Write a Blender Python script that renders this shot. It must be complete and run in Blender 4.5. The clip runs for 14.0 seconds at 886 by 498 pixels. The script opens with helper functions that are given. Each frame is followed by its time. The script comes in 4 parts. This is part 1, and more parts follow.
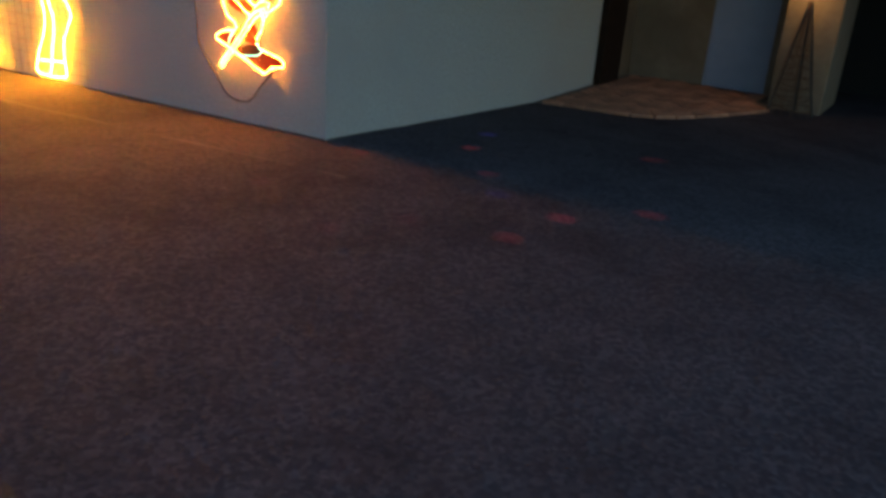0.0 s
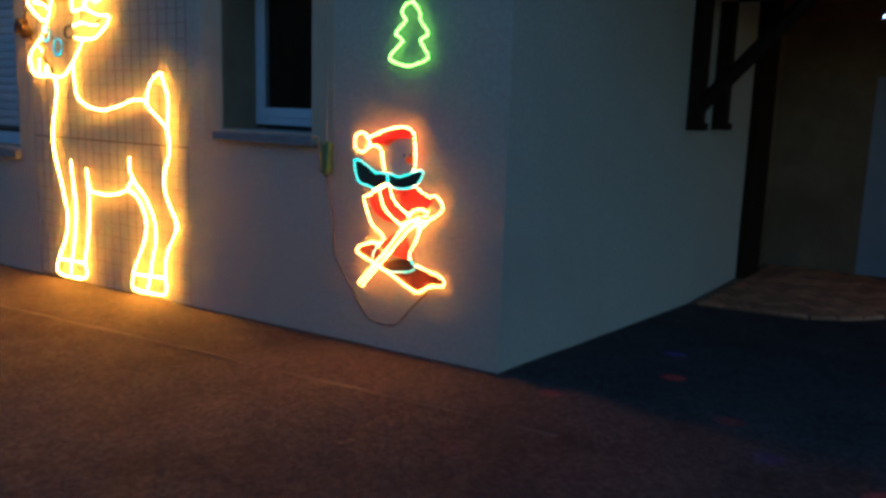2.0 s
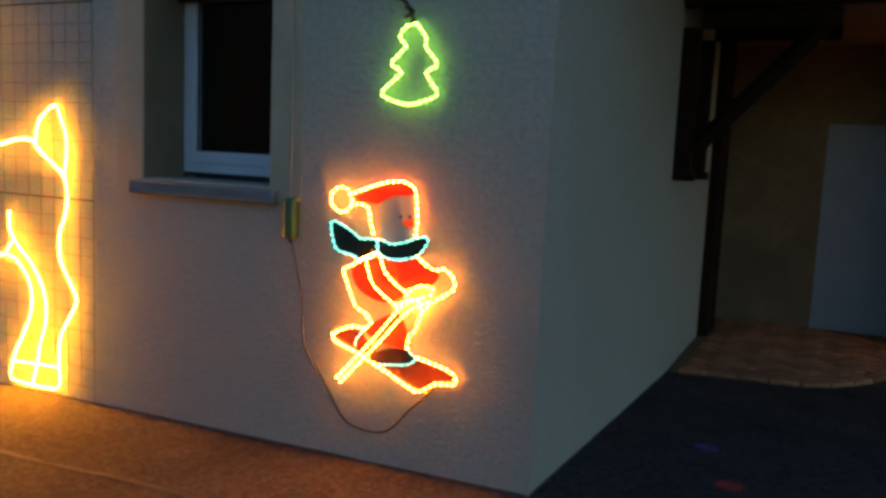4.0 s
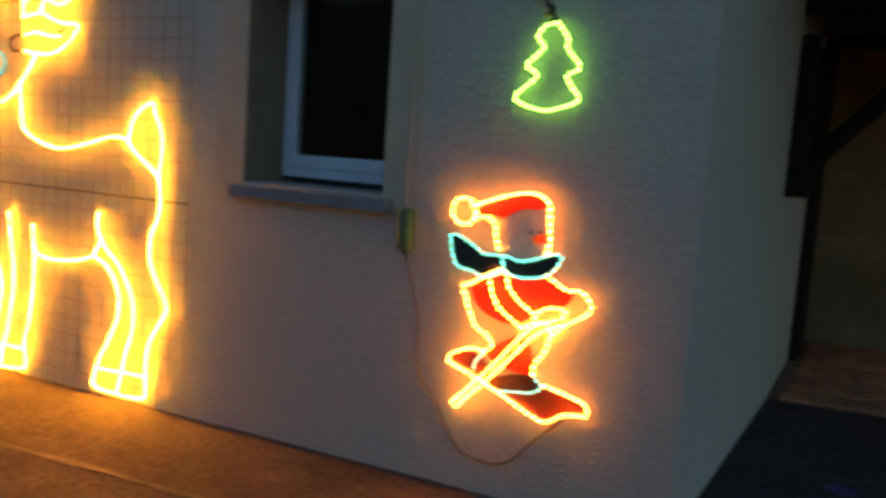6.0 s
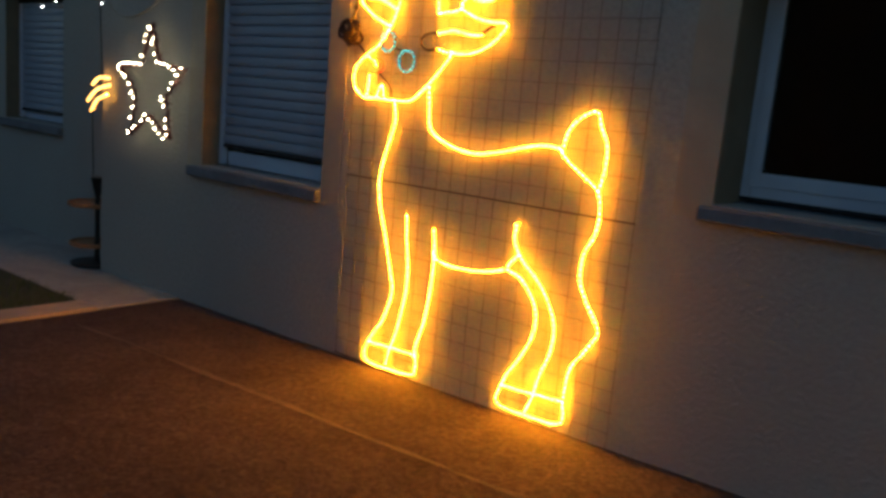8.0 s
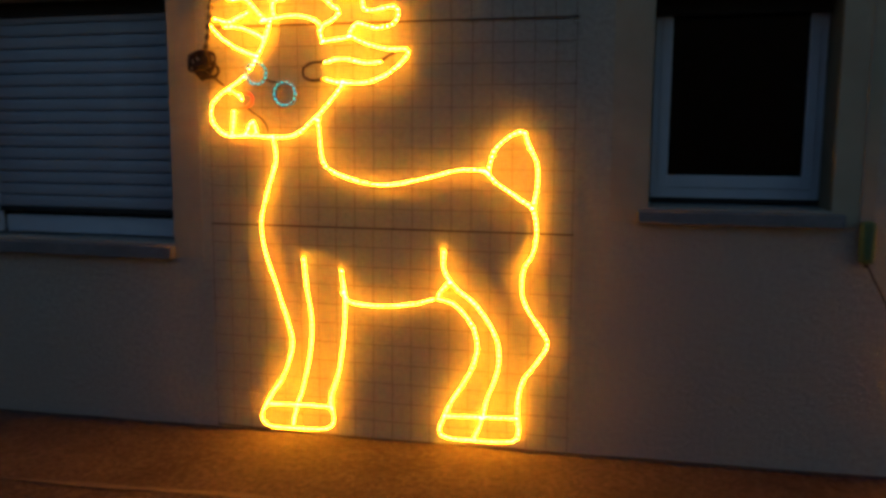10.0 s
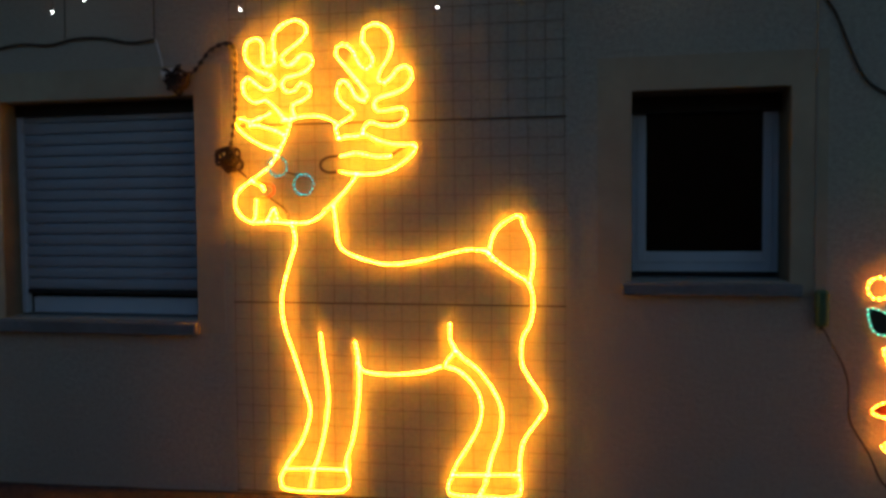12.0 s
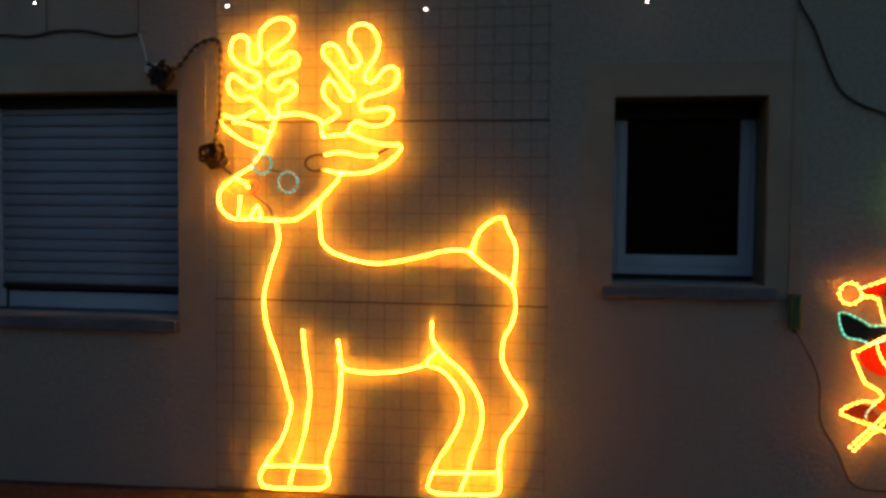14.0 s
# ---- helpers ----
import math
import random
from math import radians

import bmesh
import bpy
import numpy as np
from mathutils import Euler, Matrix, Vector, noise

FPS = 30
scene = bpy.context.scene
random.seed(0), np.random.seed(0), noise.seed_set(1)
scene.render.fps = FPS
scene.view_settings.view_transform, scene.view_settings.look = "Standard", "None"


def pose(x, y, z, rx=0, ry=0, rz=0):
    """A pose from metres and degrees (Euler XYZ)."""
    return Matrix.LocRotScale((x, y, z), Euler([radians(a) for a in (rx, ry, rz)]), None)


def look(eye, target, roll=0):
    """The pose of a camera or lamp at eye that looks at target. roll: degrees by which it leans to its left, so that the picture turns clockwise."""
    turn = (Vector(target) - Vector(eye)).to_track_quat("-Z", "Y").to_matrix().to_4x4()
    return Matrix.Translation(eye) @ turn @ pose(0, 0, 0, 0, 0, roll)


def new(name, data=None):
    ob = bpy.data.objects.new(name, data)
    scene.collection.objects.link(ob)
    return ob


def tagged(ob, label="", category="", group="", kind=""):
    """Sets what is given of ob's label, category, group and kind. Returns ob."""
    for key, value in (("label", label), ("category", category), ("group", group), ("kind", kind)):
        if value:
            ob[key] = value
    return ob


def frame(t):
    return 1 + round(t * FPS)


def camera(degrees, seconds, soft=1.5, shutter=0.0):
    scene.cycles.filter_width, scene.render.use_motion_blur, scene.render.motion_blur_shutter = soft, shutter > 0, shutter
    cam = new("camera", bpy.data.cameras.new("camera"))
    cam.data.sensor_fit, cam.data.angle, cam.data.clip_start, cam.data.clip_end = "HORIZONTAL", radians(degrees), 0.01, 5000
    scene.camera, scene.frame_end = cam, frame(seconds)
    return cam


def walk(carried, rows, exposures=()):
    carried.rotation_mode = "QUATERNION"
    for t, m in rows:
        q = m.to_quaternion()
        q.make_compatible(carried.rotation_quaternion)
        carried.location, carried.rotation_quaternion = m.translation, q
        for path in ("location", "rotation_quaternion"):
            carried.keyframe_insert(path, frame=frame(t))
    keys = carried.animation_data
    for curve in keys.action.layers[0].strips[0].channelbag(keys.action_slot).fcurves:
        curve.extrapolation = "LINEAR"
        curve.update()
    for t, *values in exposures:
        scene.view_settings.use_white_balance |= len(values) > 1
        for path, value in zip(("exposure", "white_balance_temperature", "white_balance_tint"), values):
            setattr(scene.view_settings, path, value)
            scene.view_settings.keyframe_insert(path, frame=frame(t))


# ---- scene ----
cam = camera(56.9, 14.0, soft=3.3, shutter=0.45)

PATH = [
    (0, (7.57, -3.892, 1.321), (6.592, -2.313, 0.578), 4.0),
    (0.5, (7.373, -3.796, 1.323), (6.31, -2.251, 0.63), 3.0),
    (1, (7.076, -3.663, 1.327), (5.878, -2.153, 0.793), 2.0),
    (1.5, (6.66, -3.591, 1.323), (5.514, -1.999, 0.932), 1.8),
    (2, (6.274, -3.455, 1.316), (5.146, -1.839, 0.974), 1.8),
    (2.5, (5.932, -3.305, 1.323), (4.821, -1.676, 0.99), 3.4),
    (3, (5.605, -3.173, 1.338), (4.581, -1.476, 1.076), 2.6),
    (3.2, (5.507, -3.132, 1.35), (4.528, -1.409, 1.083), 2.5),
    (5.3, (4.965, -2.881, 1.352), (4.176, -1.055, 1.144), 2.6),
    (5.5, (4.921, -2.915, 1.346), (4.124, -1.093, 1.127), 3.0),
    (6, (4.779, -2.924, 1.344), (3.845, -1.171, 1.106), 3.9),
    (6.5, (4.487, -2.962, 1.397), (3.313, -1.367, 1.117), 1.8),
    (7, (4.195, -2.978, 1.388), (2.857, -1.524, 1.076), 4.1),
    (7.5, (3.829, -3.13, 1.422), (2.513, -1.659, 1.096), 3.9),
    (7.7, (3.683, -3.217, 1.449), (2.381, -1.737, 1.109), 4.7),
    (9.8, (2.253, -3.777, 1.444), (1.676, -1.88, 1.179), -0.5),
    (10, (2.147, -3.847, 1.441), (1.662, -1.925, 1.176), 0.3),
    (10.5, (2.109, -4.014, 1.432), (1.715, -2.069, 1.177), -0.3),
    (11, (2.115, -4.21, 1.489), (1.689, -2.264, 1.309), -0.5),
    (11.5, (2.111, -4.301, 1.491), (1.647, -2.356, 1.417), -0.9),
    (12, (2.029, -4.338, 1.505), (1.631, -2.38, 1.414), -0.5),
    (12.5, (2.006, -4.368, 1.503), (1.64, -2.405, 1.387), 0.5),
    (13, (1.975, -4.398, 1.514), (1.639, -2.429, 1.41), 0.3),
    (13.5, (1.964, -4.406, 1.523), (1.629, -2.436, 1.427), 0.5),
    (14, (1.943, -4.398, 1.502), (1.627, -2.425, 1.413), 0.5),
]
walk(cam, [(t, look(eye, target, roll)) for t, eye, target, roll in PATH],
     [(0.0, 2.48, 6500, 9), (0.5, 1.8, 6050, 6), (1.0, 1.55, 5400, 4), (1.5, 1.5, 5100, 2), (2.0, 1.55, 5050, 1), (2.6, 1.78, 6000, 3), (3.2, 1.9, 6400, 5),
      (5.3, 2.0, 6550, 5), (6.0, 1.88, 6550, 6), (6.5, 1.38, 6650, 8), (7.5, 1.1, 6800, 7), (10.0, 0.58, 7050, 9), (14.0, 0.62, 7050, 9)])

# ---------------------------------------------------------------- light
world = bpy.data.worlds.new("dusk_sky")
scene.world = world
world.use_nodes = True
wn = world.node_tree
sky = wn.nodes.new("ShaderNodeTexSky")
sky.sky_type = "NISHITA"
sky.sun_disc = False
sky.sun_elevation = radians(1.9)
sky.sun_rotation = radians(290)
sky.air_density, sky.dust_density, sky.ozone_density = 1.0, 0.4, 2.6
wn.links.new(sky.outputs[0], wn.nodes["Background"].inputs[0])
wn.nodes["Background"].inputs[1].default_value = 0.167

ROPE_POWER = 3.5      # glow of the warm rope lights
BULB_POWER = 300.0


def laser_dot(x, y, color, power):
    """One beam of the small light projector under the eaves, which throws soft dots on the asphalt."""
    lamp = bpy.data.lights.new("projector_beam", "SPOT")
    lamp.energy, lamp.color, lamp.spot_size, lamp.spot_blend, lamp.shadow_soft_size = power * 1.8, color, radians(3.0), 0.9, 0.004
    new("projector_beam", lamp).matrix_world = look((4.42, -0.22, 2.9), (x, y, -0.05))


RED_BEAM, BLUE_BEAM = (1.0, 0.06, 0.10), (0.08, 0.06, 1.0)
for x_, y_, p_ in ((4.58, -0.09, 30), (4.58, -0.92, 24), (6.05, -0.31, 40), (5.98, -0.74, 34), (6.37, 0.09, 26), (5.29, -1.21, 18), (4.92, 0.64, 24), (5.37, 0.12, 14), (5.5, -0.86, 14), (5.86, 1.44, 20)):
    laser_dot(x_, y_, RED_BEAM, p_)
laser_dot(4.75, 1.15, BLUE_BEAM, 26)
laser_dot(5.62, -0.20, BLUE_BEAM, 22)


# ---------------------------------------------------------------- materials
def mat(name, color, rough=0.7, metal=0.0):
    m = bpy.data.materials.new(name)
    m.use_nodes = True
    b = m.node_tree.nodes["Principled BSDF"]
    b.inputs["Base Color"].default_value = (*color, 1)
    b.inputs["Roughness"].default_value = rough
    b.inputs["Metallic"].default_value = metal
    return m


def node(m, kind, **inputs):
    n = m.node_tree.nodes.new(kind)
    for key, value in inputs.items():
        n.inputs[key.replace("_", " ")].default_value = value
    return n


def varied(name, a, b, scale, rough=0.8, bump=0.0, bump_scale=60.0, dirt=None, dirt_scale=1.2, detail=6.0, distance=0.01, random_tone=0.0, metal=0.0):
    """Two tones by noise, large soft stains and fine relief, in metres of the object's own space."""
    m = mat(name, a, rough, metal)
    t = m.node_tree
    shader = t.nodes["Principled BSDF"]
    where = t.nodes.new("ShaderNodeTexCoord")
    grain = node(m, "ShaderNodeTexNoise", Scale=scale, Detail=detail, Roughness=0.6)
    t.links.new(where.outputs["Object"], grain.inputs["Vector"])
    ramp = t.nodes.new("ShaderNodeValToRGB")
    ramp.color_ramp.elements[0].position, ramp.color_ramp.elements[1].position = 0.32, 0.7
    ramp.color_ramp.elements[0].color, ramp.color_ramp.elements[1].color = (*a, 1), (*b, 1)
    t.links.new(grain.outputs["Fac"], ramp.inputs["Fac"])
    last = ramp.outputs["Color"]
    if dirt:
        stain = node(m, "ShaderNodeTexNoise", Scale=dirt_scale, Detail=4.0, Roughness=0.55, Distortion=0.6)
        t.links.new(where.outputs["Object"], stain.inputs["Vector"])
        limits = t.nodes.new("ShaderNodeMapRange")
        limits.inputs["From Min"].default_value, limits.inputs["From Max"].default_value = 0.42, 0.72
        t.links.new(stain.outputs["Fac"], limits.inputs["Value"])
        mix = t.nodes.new("ShaderNodeMix")
        mix.data_type = "RGBA"
        t.links.new(limits.outputs["Result"], mix.inputs["Factor"])
        t.links.new(last, mix.inputs["A"])
        mix.inputs["B"].default_value = (*dirt, 1)
        last = mix.outputs["Result"]
    if random_tone:
        info = t.nodes.new("ShaderNodeObjectInfo")
        shift = t.nodes.new("ShaderNodeMapRange")
        shift.inputs["To Min"].default_value, shift.inputs["To Max"].default_value = 1 - random_tone, 1 + random_tone
        t.links.new(info.outputs["Random"], shift.inputs["Value"])
        tone = t.nodes.new("ShaderNodeHueSaturation")
        t.links.new(shift.outputs["Result"], tone.inputs["Value"])
        t.links.new(last, tone.inputs["Color"])
        last = tone.outputs["Color"]
    t.links.new(last, shader.inputs["Base Color"])
    if bump:
        fine = node(m, "ShaderNodeTexNoise", Scale=bump_scale, Detail=5.0, Roughness=0.65)
        t.links.new(where.outputs["Object"], fine.inputs["Vector"])
        relief = node(m, "ShaderNodeBump", Strength=bump, Distance=distance)
        t.links.new(fine.outputs["Fac"], relief.inputs["Height"])
        t.links.new(relief.outputs["Normal"], shader.inputs["Normal"])
    return m


def glow(name, color, power, body=(0.8, 0.8, 0.8)):
    m = mat(name, body, 0.4)
    b = m.node_tree.nodes["Principled BSDF"]
    b.inputs["Emission Color"].default_value = (*color, 1)
    b.inputs["Emission Strength"].default_value = power
    return m


ROUGHCAST = varied("grey_roughcast", (0.322, 0.316, 0.286), (0.42, 0.412, 0.373), 40, 0.95, 0.42, 40, (0.35, 0.325, 0.295), 0.7, distance=0.024)
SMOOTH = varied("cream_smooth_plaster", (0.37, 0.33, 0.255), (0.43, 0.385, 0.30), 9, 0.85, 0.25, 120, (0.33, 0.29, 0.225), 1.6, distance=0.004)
# reveals: the cream plaster's settings in a tan about half as bright
REVEAL = varied("darker_tan_reveal", (0.17, 0.135, 0.092), (0.215, 0.172, 0.118), 9, 0.85, 0.25, 120, (0.15, 0.12, 0.08), 1.6, distance=0.004)
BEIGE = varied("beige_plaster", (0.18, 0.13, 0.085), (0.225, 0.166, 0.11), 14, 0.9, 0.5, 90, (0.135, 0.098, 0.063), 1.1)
CONCRETE = varied("grey_concrete", (0.14, 0.15, 0.17), (0.20, 0.21, 0.235), 22, 0.85, 0.4, 110, (0.12, 0.125, 0.14), 3.0, distance=0.004)
PALE_SLAB = varied("pale_concrete_slab", (0.27, 0.255, 0.235), (0.36, 0.34, 0.315), 18, 0.9, 0.4, 80, (0.22, 0.205, 0.19), 1.5, distance=0.005)
KERB = varied("worn_kerb_concrete", (0.33, 0.27, 0.22), (0.42, 0.35, 0.29), 24, 0.9, 0.5, 70, (0.24, 0.2, 0.17), 2.0, distance=0.006)
LINE = varied("pale_joint_mortar", (0.085, 0.073, 0.07), (0.053, 0.047, 0.047), 9, 0.9, 0.5, 90)
PVC = varied("white_plastic", (0.50, 0.56, 0.68), (0.56, 0.62, 0.73), 5, 0.4, 0.05, 40)
SLAT = varied("white_shutter_slat", (0.33, 0.37, 0.45), (0.39, 0.43, 0.51), 6, 0.45, 0.08, 60, (0.30, 0.33, 0.40), 1.5)
SEAL = mat("black_rubber", (0.015, 0.015, 0.017), 0.6)
JOINT = varied("dark_wall_foot", (0.035, 0.03, 0.026), (0.09, 0.08, 0.07), 12, 0.95, 0.4, 60)
# near-black colour stands in for the darkness inside garage and rooms
ROOM_SHADE = mat("interior_shade", (0.006, 0.006, 0.006), 0.95)
TIMBER = varied("dark_stained_timber", (0.012, 0.006, 0.004), (0.026, 0.014, 0.009), 14, 0.75, 0.4, 50, (0.016, 0.010, 0.007), 2.0)
BOARDS = varied("brown_soffit_boards", (0.20, 0.082, 0.038), (0.28, 0.12, 0.06), 7, 0.65, 0.3, 45)
DOOR = varied("pale_blue_white_door_paint", (0.22, 0.26, 0.35), (0.26, 0.30, 0.39), 4, 0.45, 0.06, 40)
PAVER = varied("red_brown_paver", (0.33, 0.135, 0.07), (0.48, 0.215, 0.115), 26, 0.9, 0.6, 90, (0.17, 0.085, 0.055), 6.0, random_tone=0.3, distance=0.004)
PAVER_JOINT = varied("sandy_joint", (0.14, 0.10, 0.07), (0.2, 0.145, 0.1), 60, 0.95, 0.5, 140)
WIRE = varied("rusty_wire", (0.10, 0.066, 0.047), (0.17, 0.115, 0.082), 30, 0.8, 0.0)
CABLE = mat("black_cable_rubber", (0.016, 0.015, 0.015), 0.5)
BROWN_CABLE = mat("brown_cable_rubber", (0.032, 0.018, 0.013), 0.6)
PALE_CABLE = mat("cream_cable_cover", (0.30, 0.28, 0.24), 0.5)
PLUG = mat("white_plug_plastic", (0.62, 0.60, 0.62), 0.4)
GREEN_BOX = varied("green_plastic", (0.016, 0.085, 0.045), (0.024, 0.115, 0.06), 20, 0.62, 0.05)
# near-black brown that stands in for shade under the window heads
HEAD_SHADE = varied("dark_brown_head_shade", (0.014, 0.009, 0.007), (0.026, 0.017, 0.012), 20, 0.8, 0.2)
COIL = varied("dark_coiled_rope_light", (0.008, 0.0045, 0.0035), (0.02, 0.009, 0.006), 45, 0.75)
EDGE_WIRE = varied("dark_rusted_wire", (0.03, 0.018, 0.012), (0.06, 0.035, 0.022), 30, 0.8)
UNLIT = varied("unlit_rope_light", (0.016, 0.007, 0.004), (0.034, 0.014, 0.008), 45, 0.6)
RED_SHEET = mat("red_plastic_sheet", (0.72, 0.025, 0.012), 0.45)
DARK_SHEET = mat("black_green_plastic_sheet", (0.012, 0.012, 0.016), 0.4)
BOOT_SHEET = mat("dark_brown_plastic_sheet", (0.06, 0.014, 0.008), 0.45)
SKI_SHEET = mat("brown_red_plastic_sheet", (0.17, 0.022, 0.010), 0.45)
WHITE_SHEET = mat("white_plastic_sheet", (0.36, 0.36, 0.40), 0.5)
TINSEL = varied("dark_red_tinsel", (0.08, 0.012, 0.012), (0.16, 0.025, 0.02), 60, 0.35)
STAND = mat("black_painted_iron", (0.012, 0.012, 0.013), 0.45)
WICKER = varied("brown_wicker", (0.07, 0.035, 0.02), (0.13, 0.065, 0.035), 40, 0.8)
TRAY = varied("terracotta_tray", (0.30, 0.13, 0.06), (0.38, 0.18, 0.085), 15, 0.7, 0.2)
SOIL = varied("lawn_soil", (0.025, 0.03, 0.014), (0.04, 0.042, 0.02), 20, 0.95, 0.5)
BLADE = varied("grass_blade", (0.035, 0.065, 0.018), (0.06, 0.10, 0.03), 3, 0.7)

WARM = (1.0, 0.22, 0.002)
ROPE = glow("lit_warm_rope_light", WARM, ROPE_POWER)
ROPE_DIM = glow("lit_red_amber_rope_light", (1.0, 0.10, 0.003), 3.0)
BULB_DIM = glow("lit_small_amber_bulb", (1.0, 0.31, 0.018), 80.0)
BULB = glow("lit_warm_bulb", (1.0, 0.318, 0.011), BULB_POWER)
ROPE_GREEN = glow("lit_green_rope_light", (0.30, 1.0, 0.02), 1.5)
BULB_GREEN = glow("lit_green_bulb", (0.44, 1.0, 0.09), 5.0)
ROPE_TEAL = glow("lit_teal_rope_light", (0.03, 0.55, 0.42), 0.05)
BULB_TEAL = glow("lit_teal_bulb", (0.08, 1.0, 0.76), 2.0, (0.05, 0.45, 0.38))
BULB_BLUE = glow("lit_blue_bulb", (0.0, 0.58, 0.68), 2.4, (0.01, 0.12, 0.16))
ROPE_RED = glow("lit_red_rope_light", (1.0, 0.035, 0.012), 5.0)
NOSE_RED = glow("dim_red_rope_light", (1.0, 0.05, 0.015), 0.8, (0.5, 0.05, 0.03))
BULB_WHITE = glow("lit_white_bulb", (1.0, 0.87, 0.55), 26.0)
BULB_COLD = glow("lit_cold_white_bulb", (0.85, 0.93, 1.0), 7.0)
LANTERN = glow("lit_amber_glass", (1.0, 0.45, 0.10), 2.4)
LAMP_GLASS = glow("lit_lamp_glass", (1.0, 0.55, 0.18), 4.5)

# asphalt: dark binder with pale chippings, worn in large soft patches
ASPHALT = varied("worn_asphalt", (0.039, 0.031, 0.034), (0.064, 0.051, 0.056), 3.2, 0.93, 0.0, dirt=(0.075, 0.062, 0.066), dirt_scale=0.8)
t_ = ASPHALT.node_tree
t_.nodes["Principled BSDF"].inputs["Specular IOR Level"].default_value = 0.15
TIMBER.node_tree.nodes["Principled BSDF"].inputs["Specular IOR Level"].default_value = 0.12
base_in = t_.nodes["Principled BSDF"].inputs["Base Color"]
before = base_in.links[0].from_socket
coord = t_.nodes.new("ShaderNodeTexCoord")
chips = node(ASPHALT, "ShaderNodeTexVoronoi", Scale=58.0)
t_.links.new(coord.outputs["Object"], chips.inputs["Vector"])
tone = t_.nodes.new("ShaderNodeValToRGB")
tone.color_ramp.elements[0].color, tone.color_ramp.elements[1].color = (0.72, 0.72, 0.72, 1), (1.5, 1.48, 1.44, 1)
tone.color_ramp.elements[0].position, tone.color_ramp.elements[1].position = 0.25, 0.95
t_.links.new(chips.outputs["Color"], tone.inputs["Fac"])
times_ = t_.nodes.new("ShaderNodeMix")
times_.data_type, times_.blend_type = "RGBA", "MULTIPLY"
times_.inputs["Factor"].default_value = 0.9
t_.links.new(before, times_.inputs["A"])
t_.links.new(tone.outputs["Color"], times_.inputs["B"])
t_.links.new(times_.outputs["Result"], base_in)
rough_noise = node(ASPHALT, "ShaderNodeTexNoise", Scale=20.0, Detail=8.0, Roughness=0.7)
t_.links.new(coord.outputs["Object"], rough_noise.inputs["Vector"])
relief_ = node(ASPHALT, "ShaderNodeBump", Strength=1.0, Distance=0.03)
t_.links.new(rough_noise.outputs["Fac"], relief_.inputs["Height"])
t_.links.new(relief_.outputs["Normal"], t_.nodes["Principled BSDF"].inputs["Normal"])

GLASS = bpy.data.materials.new("window_glass")
GLASS.use_nodes = True
g = GLASS.node_tree.nodes["Principled BSDF"]
g.inputs["Base Color"].default_value = (0.9, 0.93, 0.95, 1)
g.inputs["Roughness"].default_value = 0.02
g.inputs["Transmission Weight"].default_value = 1.0
g.inputs["IOR"].default_value = 1.45


# ---------------------------------------------------------------- mesh helpers
def add_box(bm, x0, x1, y0, y1, z0, z1, bevel=0.0):
    m = Matrix.Translation(((x0 + x1) / 2, (y0 + y1) / 2, (z0 + z1) / 2)) @ Matrix.Diagonal((x1 - x0, y1 - y0, z1 - z0, 1))
    made = bmesh.ops.create_cube(bm, size=1, matrix=m)["verts"]
    if bevel:
        edges = list({e for v in made for e in v.link_edges})
        bmesh.ops.bevel(bm, geom=edges, offset=bevel, segments=2, affect="EDGES", profile=0.6)


def box(x0, x1, y0, y1, z0, z1, bevel=0.0):
    bm = bmesh.new()
    add_box(bm, x0, x1, y0, y1, z0, z1, bevel)
    return bm


def part(name, bm, material, parent=None, label="", smooth=False):
    me = bpy.data.meshes.new(name)
    if smooth:
        for f in bm.faces:
            f.smooth = True
    bm.to_mesh(me)
    bm.free()
    me.materials.append(material)
    ob = new(name, me)
    ob.parent = parent
    if label:
        tagged(ob, label)
    return ob


def thing(name, label, category, place=(0, 0, 0), group="", kind=""):
    ob = new(name)
    ob.matrix_basis = Matrix.Translation(place)
    ob.empty_display_size = 0.1
    return tagged(ob, label, category, group, kind)


def piece(name, bm, material, parent, label="", smooth=False):
    ob = part(name, bm, material, None, label, smooth)
    root = parent
    shift = Vector((0, 0, 0))
    while root is not None:
        shift += root.matrix_basis.translation
        root = root.parent
    ob.parent = parent
    ob.matrix_parent_inverse = Matrix.Translation(-shift) if parent.parent is None else Matrix.Identity(4)
    return ob


def structure(name, bm, material, label, smooth=False):
    return tagged(part(name, bm, material, None, "", smooth), label, "", "", "structure")


def curve(points, step=0.012, closed=False):
    """Evenly spaced places along a smooth line through 2D or 3D points (centripetal enough for gentle bends)."""
    p = [Vector(q) for q in points]
    n = len(p)
    dense = []
    for i in range(n if closed else n - 1):
        a, b = p[i], p[(i + 1) % n]
        before_ = p[(i - 1) % n] if closed or i else a * 2 - b
        after = p[(i + 2) % n] if closed or i + 2 < n else b * 2 - a
        for k in range(12):
            u = k / 12
            dense.append(0.5 * (2 * a + (b - before_) * u + (2 * before_ - 5 * a + 4 * b - after) * u * u + (3 * a - before_ - 3 * b + after) * u**3))
    dense.append(p[0].copy() if closed else p[-1].copy())
    out, carry = [dense[0]], 0.0
    for a, b in zip(dense, dense[1:]):
        length = (b - a).length
        d = step - carry
        while d <= length and length > 0:
            out.append(a.lerp(b, d / length))
            d += step
        carry = (carry + length) % step if length else carry
    return out


